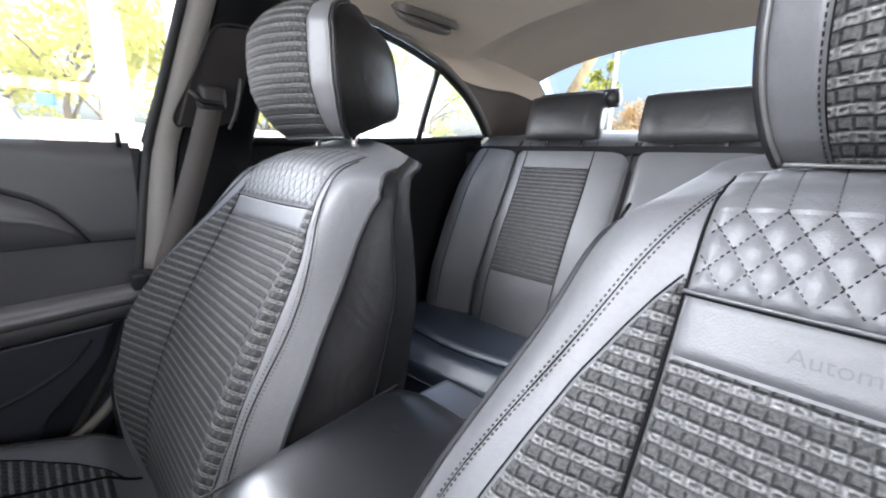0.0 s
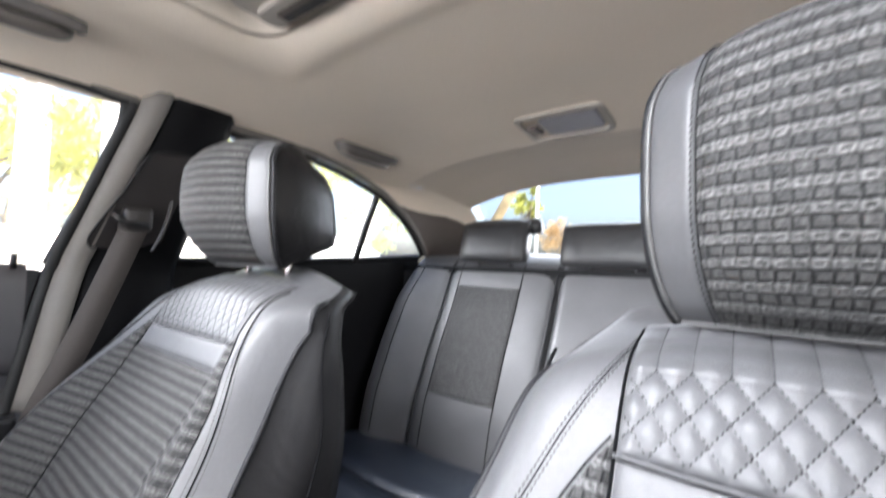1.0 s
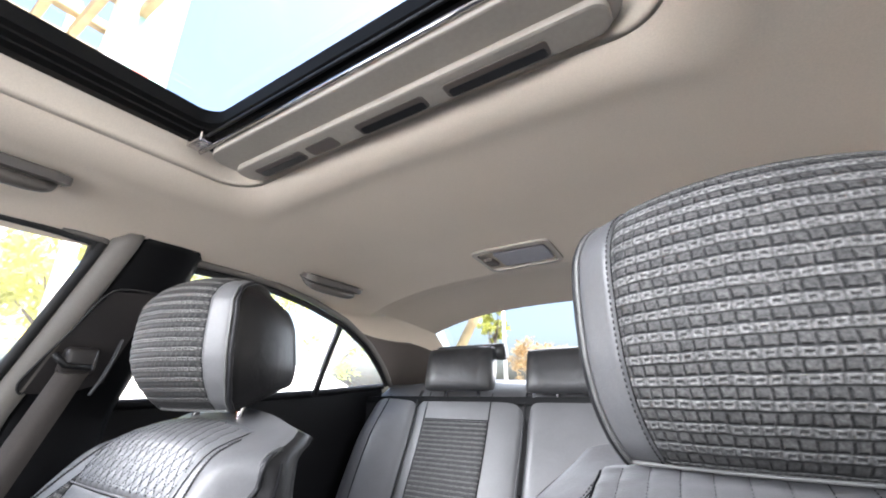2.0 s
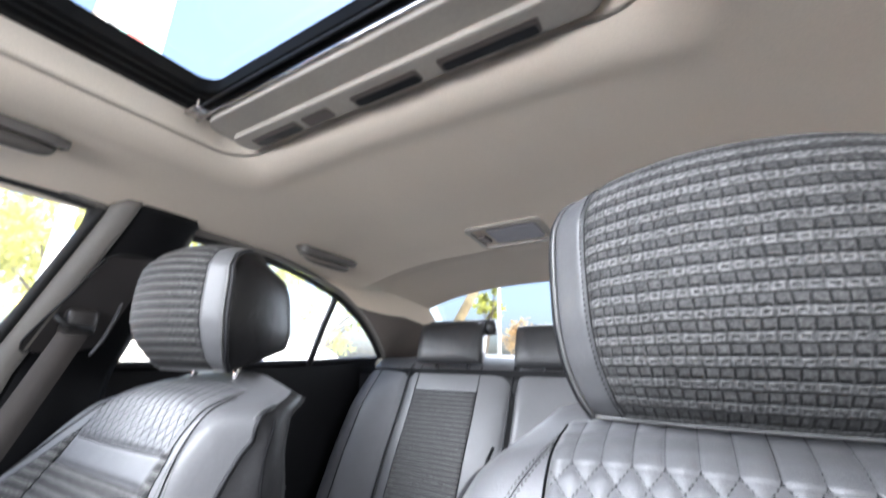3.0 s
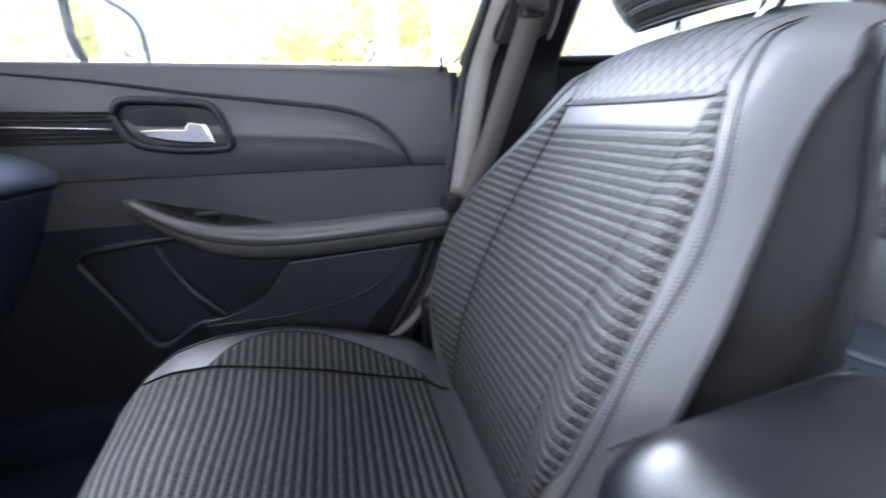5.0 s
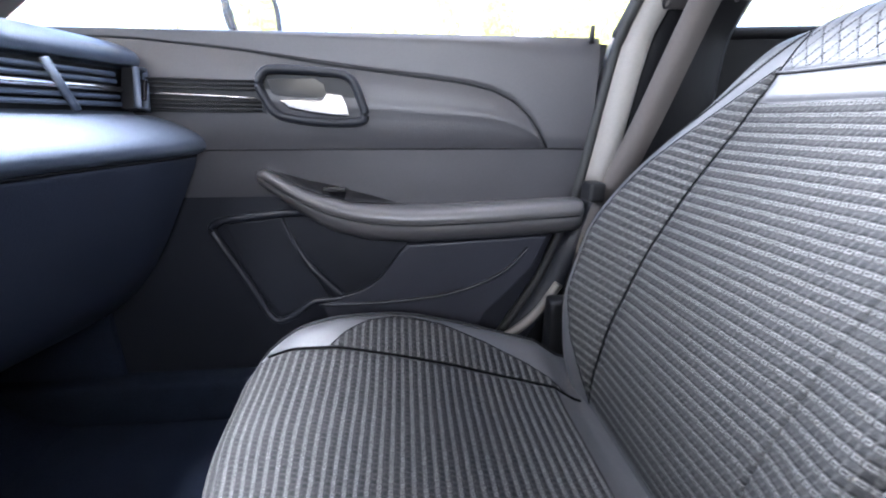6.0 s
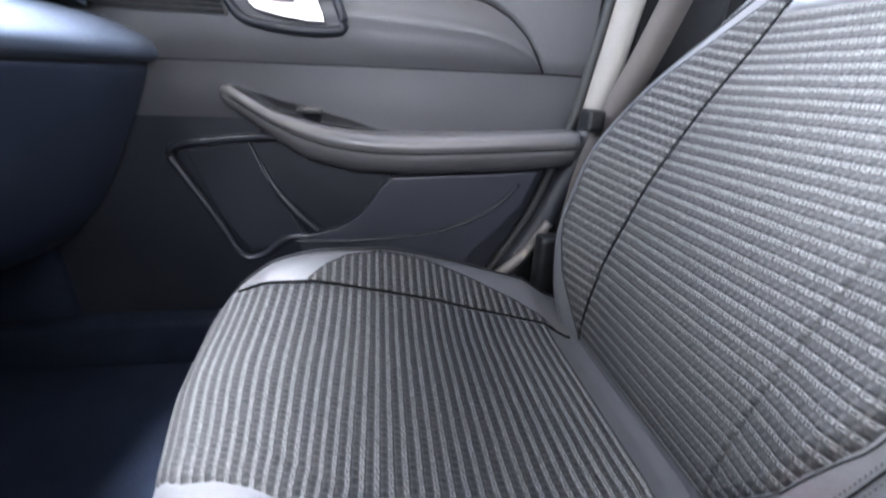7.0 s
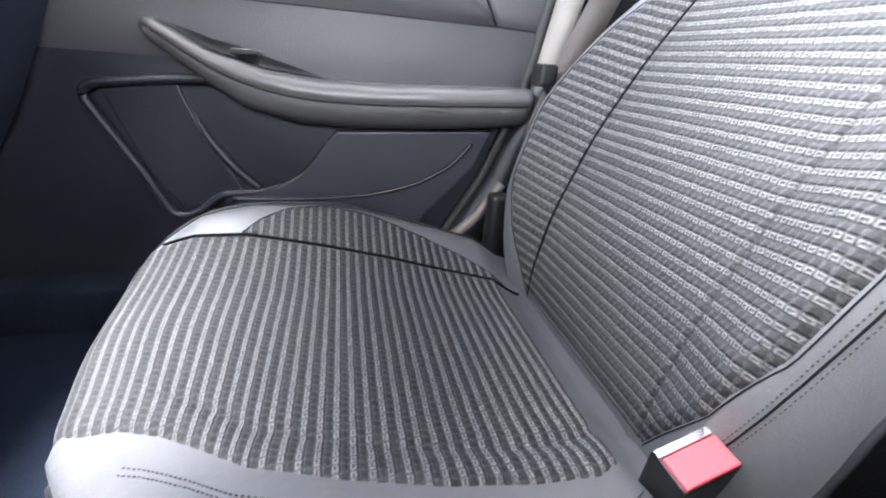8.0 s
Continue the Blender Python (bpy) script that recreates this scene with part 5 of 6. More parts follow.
build("switch_panel", *grid(bowl_at, 40, 8, -0.727, -0.496, 0, 1), GLOSS, arm, "gloss black switch panel")
box("window_switch", -0.768, -0.752, -0.632, -0.590, 0.690, 0.697, BLACK, arm, 0.002)
cord("switch_mark", [(-0.7525, -0.626, 0.6975), (-0.7525, -0.598, 0.6975)], 0.0008, CHROME, arm)
# pocket, speaker surround and their raised lips
slab("pocket_panel", [(-0.474, 0.577), (-0.186, 0.590), (-0.215, 0.52), (-0.26, 0.47), (-0.31, 0.42), (-0.34, 0.36), (-0.62, 0.36), (-0.66, 0.455), (-0.62, 0.462), (-0.575, 0.478), (-0.54, 0.500), (-0.515, 0.528), (-0.495, 0.558)], -0.79, -0.766, POCKET, door, 0.004, label="blue-grey plastic map pocket front")
lip = curve_through([(-0.762, -0.655, 0.650), (-0.762, -0.70, 0.648), (-0.763, -0.78, 0.640), (-0.764, -0.835, 0.632), (-0.764, -0.850, 0.615), (-0.764, -0.835, 0.58), (-0.764, -0.79, 0.49), (-0.764, -0.765, 0.432), (-0.764, -0.745, 0.418), (-0.764, -0.715, 0.428), (-0.764, -0.675, 0.457), (-0.764, -0.62, 0.463), (-0.764, -0.572, 0.479), (-0.764, -0.53, 0.508), (-0.764, -0.50, 0.548), (-0.764, -0.474, 0.578)], 6)
cord("pocket_lip", [(x - 0.006, y, z) for x, y, z in lip], [0.0075 - 0.0045 * smooth01((k / (len(lip) - 1) - 0.6) / 0.25) for k in range(len(lip))], DOOR_DARK, door)
cord("pocket_lip", curve_through([(-0.765, -0.66, 0.452), (-0.765, -0.55, 0.452), (-0.765, -0.42, 0.462), (-0.765, -0.33, 0.486), (-0.765, -0.265, 0.522), (-0.766, -0.225, 0.566)], 6), 0.0045, DOOR_DARK, door)
ridge = curve_through([(-0.786, -0.712, 0.615), (-0.780, -0.69, 0.56), (-0.776, -0.655, 0.51), (-0.776, -0.615, 0.468)], 8)
cord("pocket_ridge", ridge, [0.002 + 0.007 * smooth01(k / 14) for k in range(len(ridge))], DOOR_DARK, door)
slab("speaker_cover", [(-0.83, 0.625), (-0.72, 0.638), (-0.70, 0.58), (-0.66, 0.50), (-0.64, 0.46), (-0.70, 0.44), (-0.745, 0.425), (-0.79, 0.50)], -0.79, -0.777, DOOR_DARK, door, 0.004)
tagged(cord("sill_strip", curve_through([(-0.735, -0.40, 0.335), (-0.73, -0.30, 0.365), (-0.725, -0.22, 0.425), (-0.722, -0.17, 0.50)], 6), 0.010, BEIGE, None), "beige plastic strip along the door sill", "sill trim", kind="structure")

# ---- centre console ----
console = empty("centre_console", (0, -0.3, 0.2), "dark centre console with padded black armrest lid", "console")
box("console_body", -0.105, 0.105, -1.0, -0.19, 0.20, 0.46, DOOR_DARK, console, 0.02, 3)
box("console_bin", -0.085, 0.085, -0.185, 0.115, 0.20, 0.60, DOOR_DARK, console, 0.02, 3)
box("bin_rim", -0.080, 0.080, -0.203, 0.05, 0.555, 0.612, BEIGE_DARK, console, 0.006, 2)
rings = []
for i in range(41):
    t = i / 40
    y = -0.208 + 0.258 * t
    k = 1 - abs(2 * t - 1) ** 14
    zt = 0.652 + 0.022 * t - 0.034 * max(0.0, 1 - t / 0.24) ** 2 - 0.016 * max(0.0, (t - 0.80) / 0.20) ** 2
    hw = 0.089 - 0.012 * max(0.0, 1 - t / 0.07) ** 2 - 0.010 * max(0.0, (t - 0.94) / 0.06) ** 2
    ring = []
    for j in range(29):
        a = -1 + 2 * j / 28
        ring.append(Vector((hw * a, y, zt - 0.014 * abs(a) ** 6 - 0.003 * a * a)))
    low = 0.606 + 0.01 * t
    ring += [Vector((hw * 1.01, y, zt - 0.03)), Vector((hw * 0.97, y, low)), Vector((-hw * 0.97, y, low)), Vector((-hw * 1.01, y, zt - 0.03))]
    rings.append(ring)
lid = ring_body("armrest_lid", rings, LID, console, "black padded leather armrest lid", flip=True)
cord("seam", [(-0.0885, -0.195 + 0.235 * i / 20, 0.634 + 0.022 * i / 20) for i in range(21)], 0.0016, PIPING, lid)
box("bin_face", -0.062, 0.062, -0.2065, -0.19, 0.47, 0.598, BEIGE, console, 0.006, 2, "beige-grey bin front under the lid")
box("console_rear_cap", -0.078, 0.078, 0.055, 0.125, 0.565, 0.642, CAP, console, 0.014, 3, "grey rear console cap")

# ---- dashboard ----
dash = empty("dashboard", (0, -1.0, 0.6), "dark dashboard with slatted air vents", "dashboard")


def dash_y(x):
    """The dash sweeps back towards the doors."""
    return 0.045 * smooth01((abs(x) - 0.45) / 0.33) - 0.02


PROFILE = [(-1.35, 0.955), (-1.10, 0.955), (-1.0, 0.945), (-0.955, 0.930), (-0.942, 0.915), (-0.948, 0.902), (-0.97, 0.897), (-0.97, 0.832), (-0.945, 0.826), (-0.905, 0.814), (-0.872, 0.796), (-0.860, 0.780), (-0.862, 0.767), (-0.876, 0.760), (-0.882, 0.756), (-0.880, 0.750), (-0.888, 0.73), (-0.925, 0.66), (-0.97, 0.58), (-1.03, 0.50), (-1.12, 0.44), (-1.3, 0.42), (-1.45, 0.42)]
prof = curve_through([(0, y, z) for y, z in PROFILE], 3)
cut = 14 * 3
dv, df = grid(lambda x, k: (x, prof[int(round(k))].y + dash_y(x), prof[int(round(k))].z), 60, cut, -0.768, 0.768, 0, cut, flip=True)
body = build("dash_body", dv, df, DASH, dash, "dark soft-skinned dash body")
dv, df = grid(lambda x, k: (x, prof[int(round(k))].y + dash_y(x), prof[int(round(k))].z), 60, len(prof) - 1 - cut, -0.768, 0.768, cut, len(prof) - 1, flip=True)
build("lower_dash", dv, df, LOWER_DASH, dash, "navy lower dash and glove box, darkened for footwell shadow")
cord("seam", [(x, -0.878 + dash_y(x), 0.757) for x in np.linspace(-0.766, 0.766, 40)], 0.0022, PIPING, body)
vent = build("air_vent", *grid(lambda x, t: (x, -0.968 + dash_y(x), 0.832 + 0.066 * t), 30, 2, -0.765, 0.3, 0, 1, flip=True), BLACK, dash, "dark slatted air vent")
for k, z in enumerate((0.842, 0.853, 0.876, 0.887)):
    cord("slat", [(x, -0.952 + dash_y(x), z) for x in np.linspace(-0.715, 0.25, 20)], 0.0035, DASH, vent)
cord("chrome_slat", [(x, -0.946 + dash_y(x), 0.8645) for x in np.linspace(-0.715, 0.25, 20)], 0.0045, CHROME, vent, "satin metal slat")
for x in (-0.612, -0.30):
    cord("fin", [(x + 0.012, -0.944 + dash_y(x), 0.896), (x - 0.018, -0.940 + dash_y(x), 0.832)], 0.0055, DASH, vent)
ring = [(-0.764, -0.912, 0.897), (-0.742, -0.912, 0.898), (-0.719, -0.908, 0.838), (-0.742, -0.908, 0.834)]
slab("vent_end", [(-0.766, 0.899), (-0.742, 0.900), (-0.718, 0.836), (-0.744, 0.832)], -0.935, -0.914, BLACK, vent, 0.002, "y", "dark vent end")
cord("vent_end_frame", ring + [ring[0]], 0.0055, DASH, vent, "blue-grey frame of the vent end")
slab("vent_thumbwheel", [(-0.752, 0.881), (-0.746, 0.882), (-0.733, 0.850), (-0.739, 0.848)], -0.914, -0.903, GLOSS, vent, 0.002, "y")

# ---- roof fittings ----
def grab_handle(y0, y1, x, z, lean):
    """A handle folded up against the headliner: a dished plate and a grip bar on its inboard side."""
    h = empty("grab_handle", (x, (y0 + y1) / 2, z), "grey-beige fold-up grab handle under the headliner", "grab handle", "grab handles")
    turn = Matrix.Translation((x, 0, z)) @ Euler((0, radians(lean), 0)).to_matrix().to_4x4()

    def put(points):
        return [tuple(turn @ Vector(p)) for p in points]

    # dished plate: a raised rim round a dark hollow
    rim = rounded_rect(-0.034, 0.050, y0 - 0.014, y1 + 0.014, 0.030, 8, 6)
    rim2 = rounded_rect(-0.026, 0.042, y0 - 0.006, y1 + 0.006, 0.024, 8, 6)
    loops = [(rim, 0.008), (rim, -0.005), (rim2, -0.009), (rim2, 0.010)]
    n = len(rim)
    v = put([(px, py, pz) for loop, pz in loops for px, py in loop])
    f = [(a * n + k, a * n + (k + 1) % n, (a + 1) * n + (k + 1) % n, (a + 1) * n + k) for a in range(3) for k in range(n)]
    f.append(tuple(range(3 * n, 4 * n)))
    build("recess_plate", v, f, HANDLE, h, "dished mounting plate", smooth=False)
    mid_y = (y0 + y1) / 2
    pts = curve_through([(-0.012, y0 + 0.006, 0.004), (0.008, y0 + 0.008, -0.012), (0.030, y0 + 0.024, -0.019), (0.036, mid_y, -0.020), (0.030, y1 - 0.024, -0.019), (0.008, y1 - 0.008, -0.012), (-0.012, y1 - 0.006, 0.004)], 7)
    v, f = tube_mesh(put(pts), [0.0115 - 0.002 * math.cos(2 * math.pi * k / (len(pts) - 1)) for k in range(len(pts))], 12, flat=0.8)
    build("grip", v, f, HANDLE, h)
    for yy in (y0 + 0.006, y1 - 0.006):
        cv, cf = tube_mesh(put([(-0.016, yy - 0.011, -0.006), (-0.016, yy + 0.011, -0.006)]), 0.011, 12)
        build("hinge_cap", cv, cf, HANDLE, h)
    return h


grab_handle(-0.285, -0.125, -0.495, 1.318, 18)
grab_handle(0.395, 0.57, -0.538, 1.297, 26)
dome = empty("dome_lamp", (0, 0.62, 1.335), "translucent rear dome lamp in a beige surround", "ceiling lamp")
RIM_O, RIM_I, LENS = rounded_rect(-0.138, 0.062, 0.566, 0.704, 0.020, 6, 4), rounded_rect(-0.126, 0.050, 0.578, 0.692, 0.014, 6, 4), rounded_rect(-0.088, 0.044, 0.592, 0.678, 0.010, 6, 4)
lv = [(x, y, roof_z(x, y) + dz) for loop, dz in ((RIM_O, 0.002), (RIM_O, -0.005), (RIM_I, -0.007), (RIM_I, 0.004)) for x, y in loop]
n = len(RIM_O)
build("lamp_rim", lv, [(a * n + k, a * n + (k + 1) % n, (a + 1) * n + (k + 1) % n, (a + 1) * n + k) for a in range(3) for k in range(n)] + [tuple(range(3 * n, 4 * n))], SHADE, dome, "beige dished lamp surround", smooth=False)
FROST = mat("frosted_lens", (0.26, 0.25, 0.265), 0.4, grain=0.05)
n = len(LENS)
lv = [(x, y, roof_z(x, y) + dz) for dz in (0.005, -0.004) for x, y in LENS] + [(x * 0.96 - 0.001, 0.635 + (y - 0.635) * 0.94, roof_z(x, y) - 0.006) for x, y in LENS]
build("lens", lv, [(a * n + k, a * n + (k + 1) % n, (a + 1) * n + (k + 1) % n, (a + 1) * n + k) for a in range(2) for k in range(n)] + [tuple(range(2 * n, 3 * n))], FROST, dome, "grey translucent lens", smooth=False)
box("lamp_switch", -0.118, -0.096, 0.612, 0.660, 1.316, 1.326, BEIGE_DARK, dome, 0.003, 2, "taupe lamp switch")


# ---- outside ----
PAVING = mat("pale_paving", (0.42, 0.40, 0.37), 0.85, grain=0.15, grain_scale=30, spots=0.18, spot_scale=0.5, bump=0.3, bump_scale=60)
gv, gf = grid(lambda x, y: (x, y, -0.02), 24, 24, -400, 400, -400, 400)
tagged(build("ground", gv, gf, PAVING), "pale sunlit paving round the car", "ground", kind="structure")


def foliage(name, color):
    m = mat(name, color, 0.6, grain=0.35, grain_scale=3, spots=0.3, spot_scale=0.8)
    n, l = m.node_tree.nodes, m.node_tree.links
    t, x = n.new("ShaderNodeBsdfTranslucent"), n.new("ShaderNodeMixShader")
    t.inputs[0].default_value = (color[0] * 2.6, color[1] * 2.6, color[2] * 3.0, 1)
    x.inputs[0].default_value = 0.5
    l.new(n["Principled BSDF"].outputs[0], x.inputs[1]), l.new(t.outputs[0], x.inputs[2])
    l.new(x.outputs[0], n["Material Output"].inputs[0])
    return m


LEAF_A = foliage("yellow_green_leaves", (0.27, 0.275, 0.07))
LEAF_B = foliage("green_leaves", (0.20, 0.23, 0.07))
LEAF_DRY = foliage("tan_leaves", (0.30, 0.22, 0.11))
BARK = mat("grey_bark", (0.16, 0.13, 0.10), 0.9, grain=0.3, grain_scale=20, bump=0.6, bump_scale=40)
CONCRETE = mat("pale_concrete", (0.48, 0.45, 0.39), 0.85, grain=0.12, grain_scale=8, spots=0.15, spot_scale=0.8, bump=0.3, bump_scale=90)
RUSTY = mat("tan_painted_steel", (0.40, 0.31, 0.17), 0.7, grain=0.2, grain_scale=10, spots=0.25, spot_scale=2)
TEAL = mat("teal_painted_board", (0.30, 0.50, 0.44), 0.6, grain=0.15, grain_scale=5, spots=0.3, spot_scale=1.2)
REDP = mat("red_paint_patch", (0.55, 0.10, 0.09), 0.6, grain=0.15)
GREENP = mat("green_paint_patch", (0.10, 0.40, 0.16), 0.6, grain=0.15)
WHITE = mat("white_paint", (0.78, 0.77, 0.75), 0.5, grain=0.05, spots=0.06)


def tree(name, x, y, h, r, leaf, label, seed, n=1900, size=0.14):
    rng = random.Random(seed)
    t = empty(name, (x, y, 0), label, "tree", "trees beside the car park")
    trunk = [(x + 0.12 * math.sin(k * 0.9 + seed), y + 0.1 * math.cos(k * 0.7), h * 0.62 * k / 8) for k in range(9)]
    tv_, tf_ = tube_mesh(trunk, [0.16 * (1 - 0.09 * k) for k in range(9)], 10)
    build("trunk", tv_, tf_, BARK, t)
    tips = []
    for k in range(9):
        a, z0 = rng.uniform(0, 6.28), h * rng.uniform(0.32, 0.6)
        tip = Vector((x + r * 0.75 * math.cos(a), y + r * 0.75 * math.sin(a), h * rng.uniform(0.55, 0.95)))
        tips.append(tip)
        b0 = Vector((x, y, z0))
        lv, lf = tube_mesh([b0, b0.lerp(tip, 0.5) + Vector((0, 0, 0.15)), tip], [0.06, 0.04, 0.015], 6)
        build("limb", lv, lf, BARK, t)
    lv, lf = [], []
    clumps = [c + Vector((rng.gauss(0, r * 0.3), rng.gauss(0, r * 0.3), rng.gauss(0, r * 0.25))) for c in tips for _ in range(5)]
    for _ in range(n):
        c = rng.choice(clumps)
        p = c + Vector((rng.gauss(0, 0.26), rng.gauss(0, 0.26), rng.gauss(0, 0.22))) * r * 0.5
        d1 = Vector((rng.gauss(0, 1), rng.gauss(0, 1), rng.gauss(0, 1))).normalized()
        d2 = d1.cross(Vector((rng.gauss(0, 1), rng.gauss(0, 1), rng.gauss(0, 1)))).normalized()
        s = size * rng.uniform(0.6, 1.3)
        k = len(lv)
        lv += [p - d1 * s, p + d2 * s * 0.4, p + d1 * s, p - d2 * s * 0.4]
        lf.append((k, k + 1, k + 2, k + 3))
    build("crown", lv, lf, leaf, t, smooth=False)
    return t


tree("tree", -16.0, 0.8, 5.2, 2.0, LEAF_A, "yellow-green leafy tree in bright sun", 3)
tree("tree", -13.0, 3.2, 4.6, 1.6, LEAF_A, "yellow-green leafy tree in bright sun", 4)
tree("tree", -19.0, -2.6, 5.5, 2.2, LEAF_B, "green leafy tree in bright sun", 5)
tree("tree", -15.0, 8.5, 5.0, 2.0, LEAF_A, "yellow-green leafy tree in bright sun", 6)
tree("tree", -14.0, 13.0, 5.2, 2.2, LEAF_B, "green leafy tree in bright sun", 7)
tree("tree", -12.6, 27.0, 8.4, 0.9, LEAF_A, "slim green tree behind the car", 8)
tree("tree", -10.8, 30.0, 4.7, 1.5, LEAF_DRY, "dry tan tree behind the car", 9)
tree("tree", -22.0, 2.2, 5.8, 2.4, LEAF_A, "yellow-green leafy tree in bright sun", 11)
tree("tree", -17.0, -0.9, 4.2, 1.7, LEAF_A, "yellow-green leafy tree in bright sun", 12)
tree("tree", -14.0, 5.6, 3.6, 1.6, LEAF_A, "yellow-green leafy tree in bright sun", 13)
tree("tree", -19.0, -9.0, 6.0, 2.2, LEAF_B, "green leafy tree in bright sun", 10)

# posts and columns
def post(name, x, y, h, r, material, label, lean=(0, 0)):
    v, f = tube_mesh([(x, y, -0.02), (x + lean[0], y + lean[1], h)], [r, r * 0.8], 14)
    return tagged(build(name, v, f, material), label, "post", "posts round the car park")


post("concrete_column", -12.0, 1.35, 9.0, 0.30, WHITE, "pale round concrete column in sun")
post("lamp_post", -10.4, 24.0, 9.0, 0.13, WHITE, "pale lamp post behind the car")
post("leaning_post", -16.0, 24.0, 9.0, 0.36, RUSTY, "tan leaning timber post behind the car", (5.5, 0))

# elevated road beside the car
gantry = empty("elevated_road", (-6.0, 1.9, 0), "concrete elevated road with tan steel beams and painted pillar", "overpass")
box("pillar", -6.3, -6.14, 1.20, 1.36, -0.02, 7.5, WHITE, gantry, 0.03)
box("board", -6.1, -5.8, 0.88, 1.66, 4.2, 7.4, WHITE, gantry, 0.02)
box("mural", -5.80, -5.798, 1.12, 1.64, 4.3, 7.2, TEAL, gantry, 0.0)
box("paint_patch", -5.798, -5.795, 1.22, 1.42, 5.2, 5.7, REDP, gantry, 0.0)
box("paint_patch", -5.798, -5.794, 1.30, 1.50, 4.7, 5.15, GREENP, gantry, 0.0)
box("column", -7.4, -7.25, 0.62, 0.74, -0.02, 7.0, CONCRETE, gantry, 0.03)
for k in range(6):
    box("beam", -9.5, -4.4, 0.2 + 0.42 * k - 1.2, 0.3 + 0.42 * k - 1.2, 6.2, 6.45, RUSTY, gantry, 0.01)
for k in range(6):
    box("cross_beam", -9.4 + 0.8 * k, -9.25 + 0.8 * k, -1.2, 1.2, 6.45, 6.6, RUSTY, gantry, 0.01)
# unseen deck on piers, added only to keep the sun off the car
deck = empty("sun_blocker_deck", (6.0, 0, 7.2), "unseen concrete deck added to keep the sun off the car", "overpass")
box("slab", 0.9, 14.0, -16, 16, 7.2, 7.6, CONCRETE, deck, 0.05)
for yy in (-12, 0.5, 12):
    box("pier", 9.5, 10.5, yy - 0.5, yy + 0.5, -0.02, 7.2, CONCRETE, deck, 0.05)


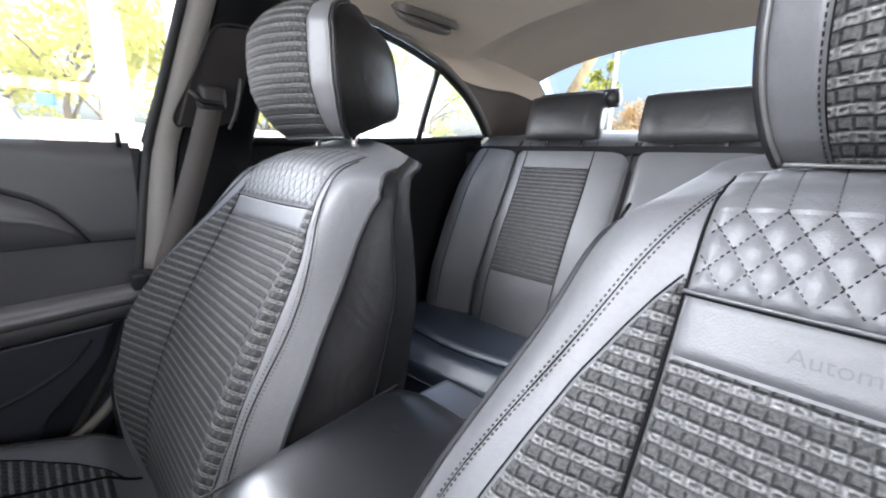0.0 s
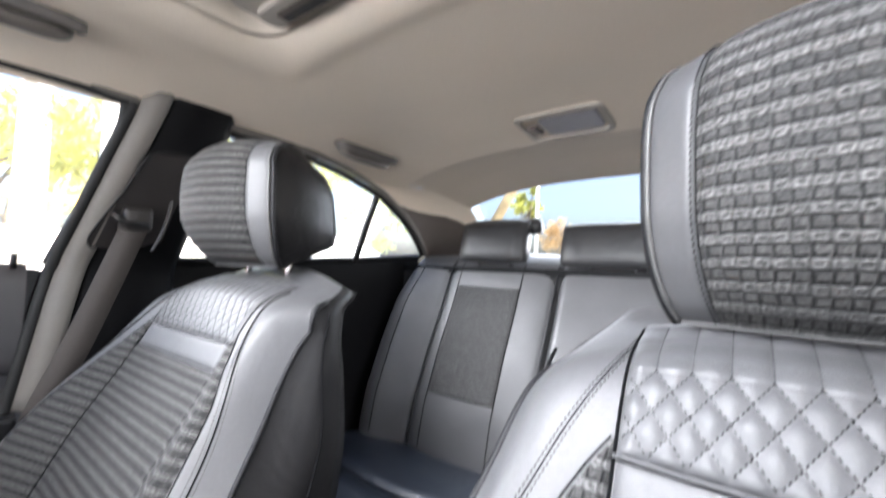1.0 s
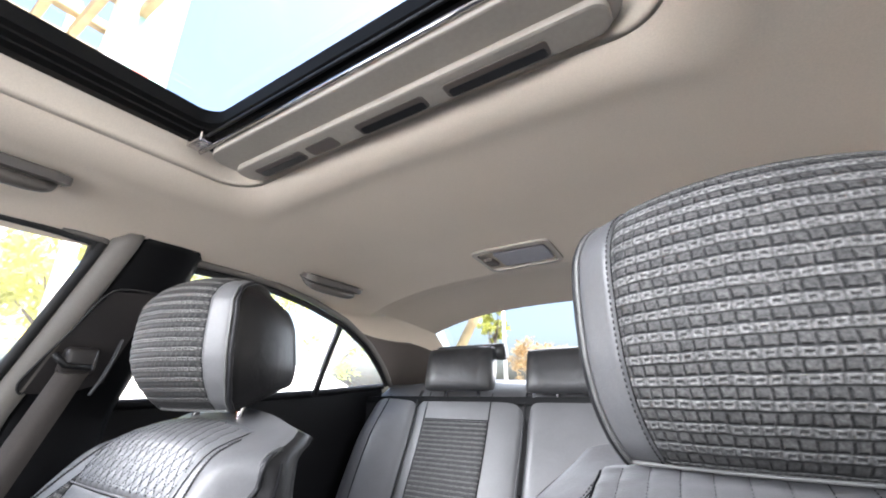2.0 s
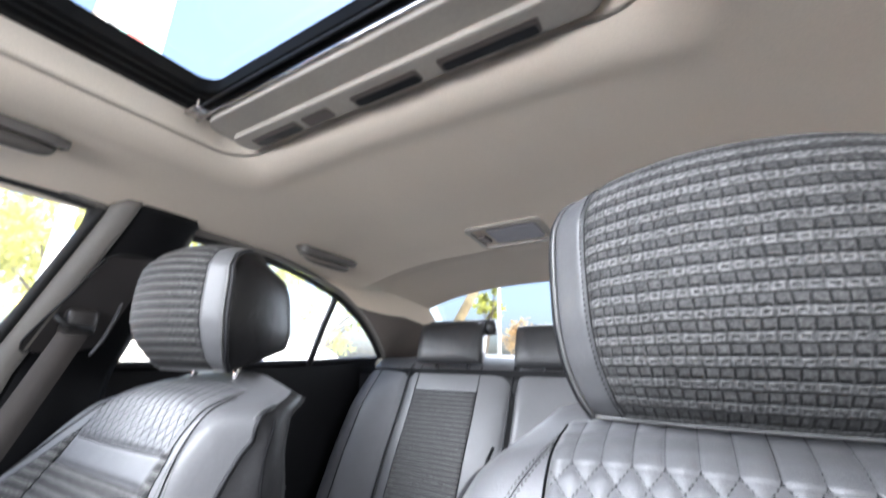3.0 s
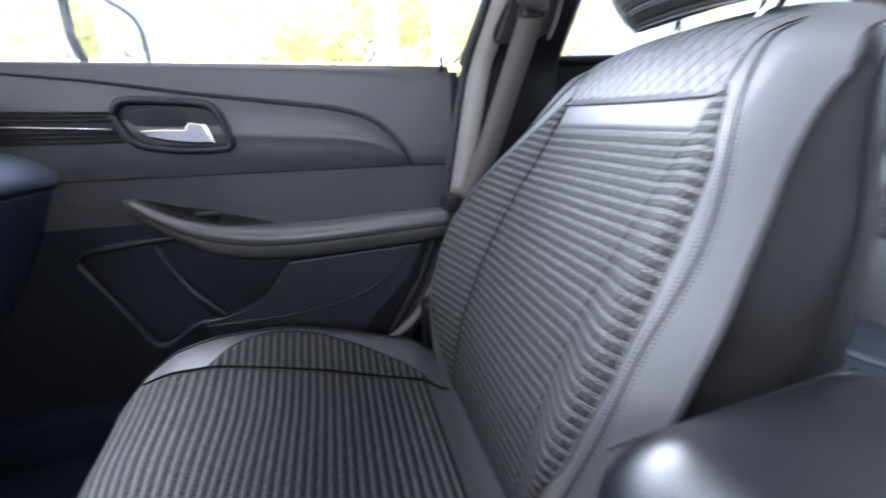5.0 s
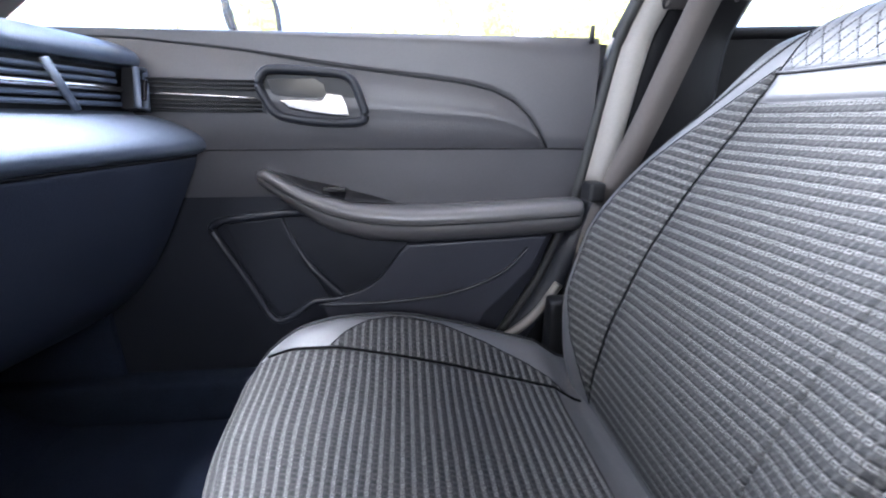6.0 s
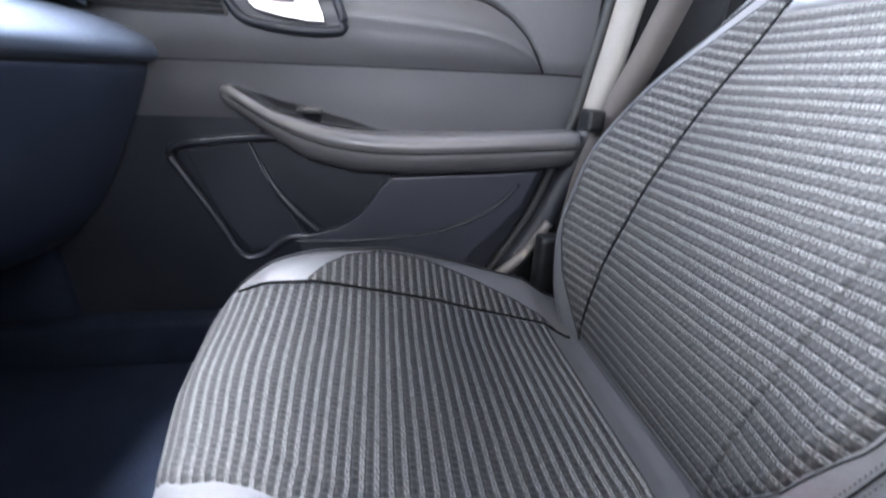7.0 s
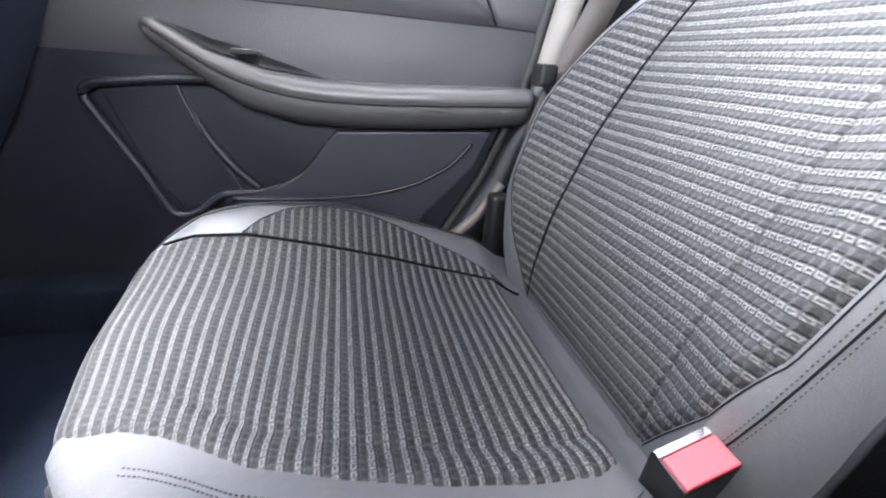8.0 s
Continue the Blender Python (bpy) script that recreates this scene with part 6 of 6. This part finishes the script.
# parked cars
def parked_car(x, y, turn, paint, label):
    c = empty("parked_car", (0, 0, 0), label, "car", "parked cars")
    m = mat("car_paint", paint, 0.4, spec=0.3, grain=0.03, coat=0.2)
    stations = [(-2.2, 0.45, 0.62, 0.72), (-2.1, 0.30, 0.78, 0.80), (-1.5, 0.22, 0.92, 0.88), (-0.9, 0.22, 0.98, 0.90), (0.6, 0.22, 1.0, 0.90), (1.5, 0.22, 1.02, 0.88), (2.05, 0.28, 1.0, 0.82), (2.2, 0.42, 0.85, 0.74)]
    rings = []
    for ly, z0, z1, w in stations:
        rings.append([Vector((w * a, ly, z0 + (z1 - z0) * b)) for a, b in ((-0.9, 0), (0.9, 0), (1, 0.2), (1, 0.7), (0.92, 0.97), (0, 1.02), (-0.92, 0.97), (-1, 0.7), (-1, 0.2))])
    ring_body("body", rings, m, c)
    rings = []
    for ly, z1, w in ((-1.0, 0.99, 0.82), (-0.35, 1.36, 0.66), (0.3, 1.45, 0.64), (0.9, 1.40, 0.63), (1.75, 1.03, 0.78)):
        rings.append([Vector((w * a, ly, 0.95 + (z1 - 0.95) * b)) for a, b in ((-1.1, 0), (1.1, 0), (1.04, 0.5), (0.95, 0.9), (0.6, 1.0), (-0.6, 1.0), (-0.95, 0.9), (-1.04, 0.5))])
    ring_body("cabin", rings, m, c)
    for col in (2, 6):
        for k0, k1 in ((1, 2), (2, 3)):
            q = []
            for k, t in ((k0, 0.12), (k1, 0.12), (k1, 0.86), (k0, 0.86)):
                a, b = (rings[k][2], rings[k][3]) if col == 2 else (rings[k][7], rings[k][6])
                p = a.lerp(b, t)
                q.append(p + Vector((0.006 if col == 2 else -0.006, 0.05 * (1 if k == k0 else -1), 0)))
            build("side_window", q, [(0, 1, 2, 3)], GLOSS, c, smooth=False)
    for wx in (-0.82, 0.82):
        for wy in (-1.35, 1.35):
            w = build("wheel", *tube_mesh([(wx - 0.11, wy, 0.32), (wx + 0.11, wy, 0.32)], 0.32, 20), RUBBER, c)
            build("rim", *tube_mesh([(wx - 0.115, wy, 0.32), (wx + 0.115, wy, 0.32)], 0.2, 14), STEEL, w)
    c.location = (x, y, -0.02)
    c.rotation_euler = (0, 0, radians(turn))
    return c


parked_car(-5.2, -0.95, 86, (0.13, 0.21, 0.31), "pale blue parked car on pale paving")
parked_car(-5.0, 3.6, 84, (0.60, 0.62, 0.64), "silver parked car on pale paving")
parked_car(-5.6, -2.82, 86, (0.75, 0.20, 0.05), "orange parked car on pale paving")
shelter = empty("market_shelter", (-10, 0, 0), "pale roadside shelter with yellow trim and blue sign", "shelter")
box("back_wall", -11.6, -11.4, -9, 7, -0.02, 1.5, WHITE, shelter, 0.0)
box("yellow_band", -11.4, -11.38, -9, 7, 2.05, 2.25, mat("yellow_paint", (0.75, 0.50, 0.12), 0.6, grain=0.1), shelter, 0.0)
box("blue_sign", -11.38, -11.35, 0.0, 0.28, 1.75, 1.97, mat("blue_paint", (0.06, 0.20, 0.55), 0.5, grain=0.1), shelter, 0.0)

# wing mirror of the car itself
mirror = empty("wing_mirror", (-0.93, -0.83, 0.95), "dark wing mirror outside the front door", "wing mirror")
def oval(k0, n=28):
    """Outline of the mirror, rounded at its outer end."""
    out = []
    for j in range(n):
        a = 2 * math.pi * j / n
        c, q = math.cos(a), math.sin(a)
        out.append((-0.975 - 0.165 * k0 * math.copysign(abs(c) ** 0.5, c), 1.030 + 0.075 * k0 * math.copysign(abs(q) ** 0.6, q)))
    return out


rings = [[Vector((x, y, z)) for x, z in oval(sc)] for y, sc in ((-0.782, 0.97), (-0.786, 1.0), (-0.792, 0.96), (-0.806, 0.7), (-0.815, 0.4))]
ring_body("mirror_housing", rings, GLOSS, mirror)
slab("mirror_glass", oval(0.93), -0.7815, -0.779, mat("mirror_glass", (0.85, 0.87, 0.88), 0.03, metal=1.0), mirror, 0, "y")
cord("mirror_rim", [(x, -0.777, z) for x, z in oval(0.98)] + [(oval(0.98)[0][0], -0.777, oval(0.98)[0][1])], 0.0045, DOOR_DARK, mirror)
box("mirror_foot", -0.93, -0.84, -0.88, -0.83, 0.925, 0.968, BLACK, mirror, 0.008)
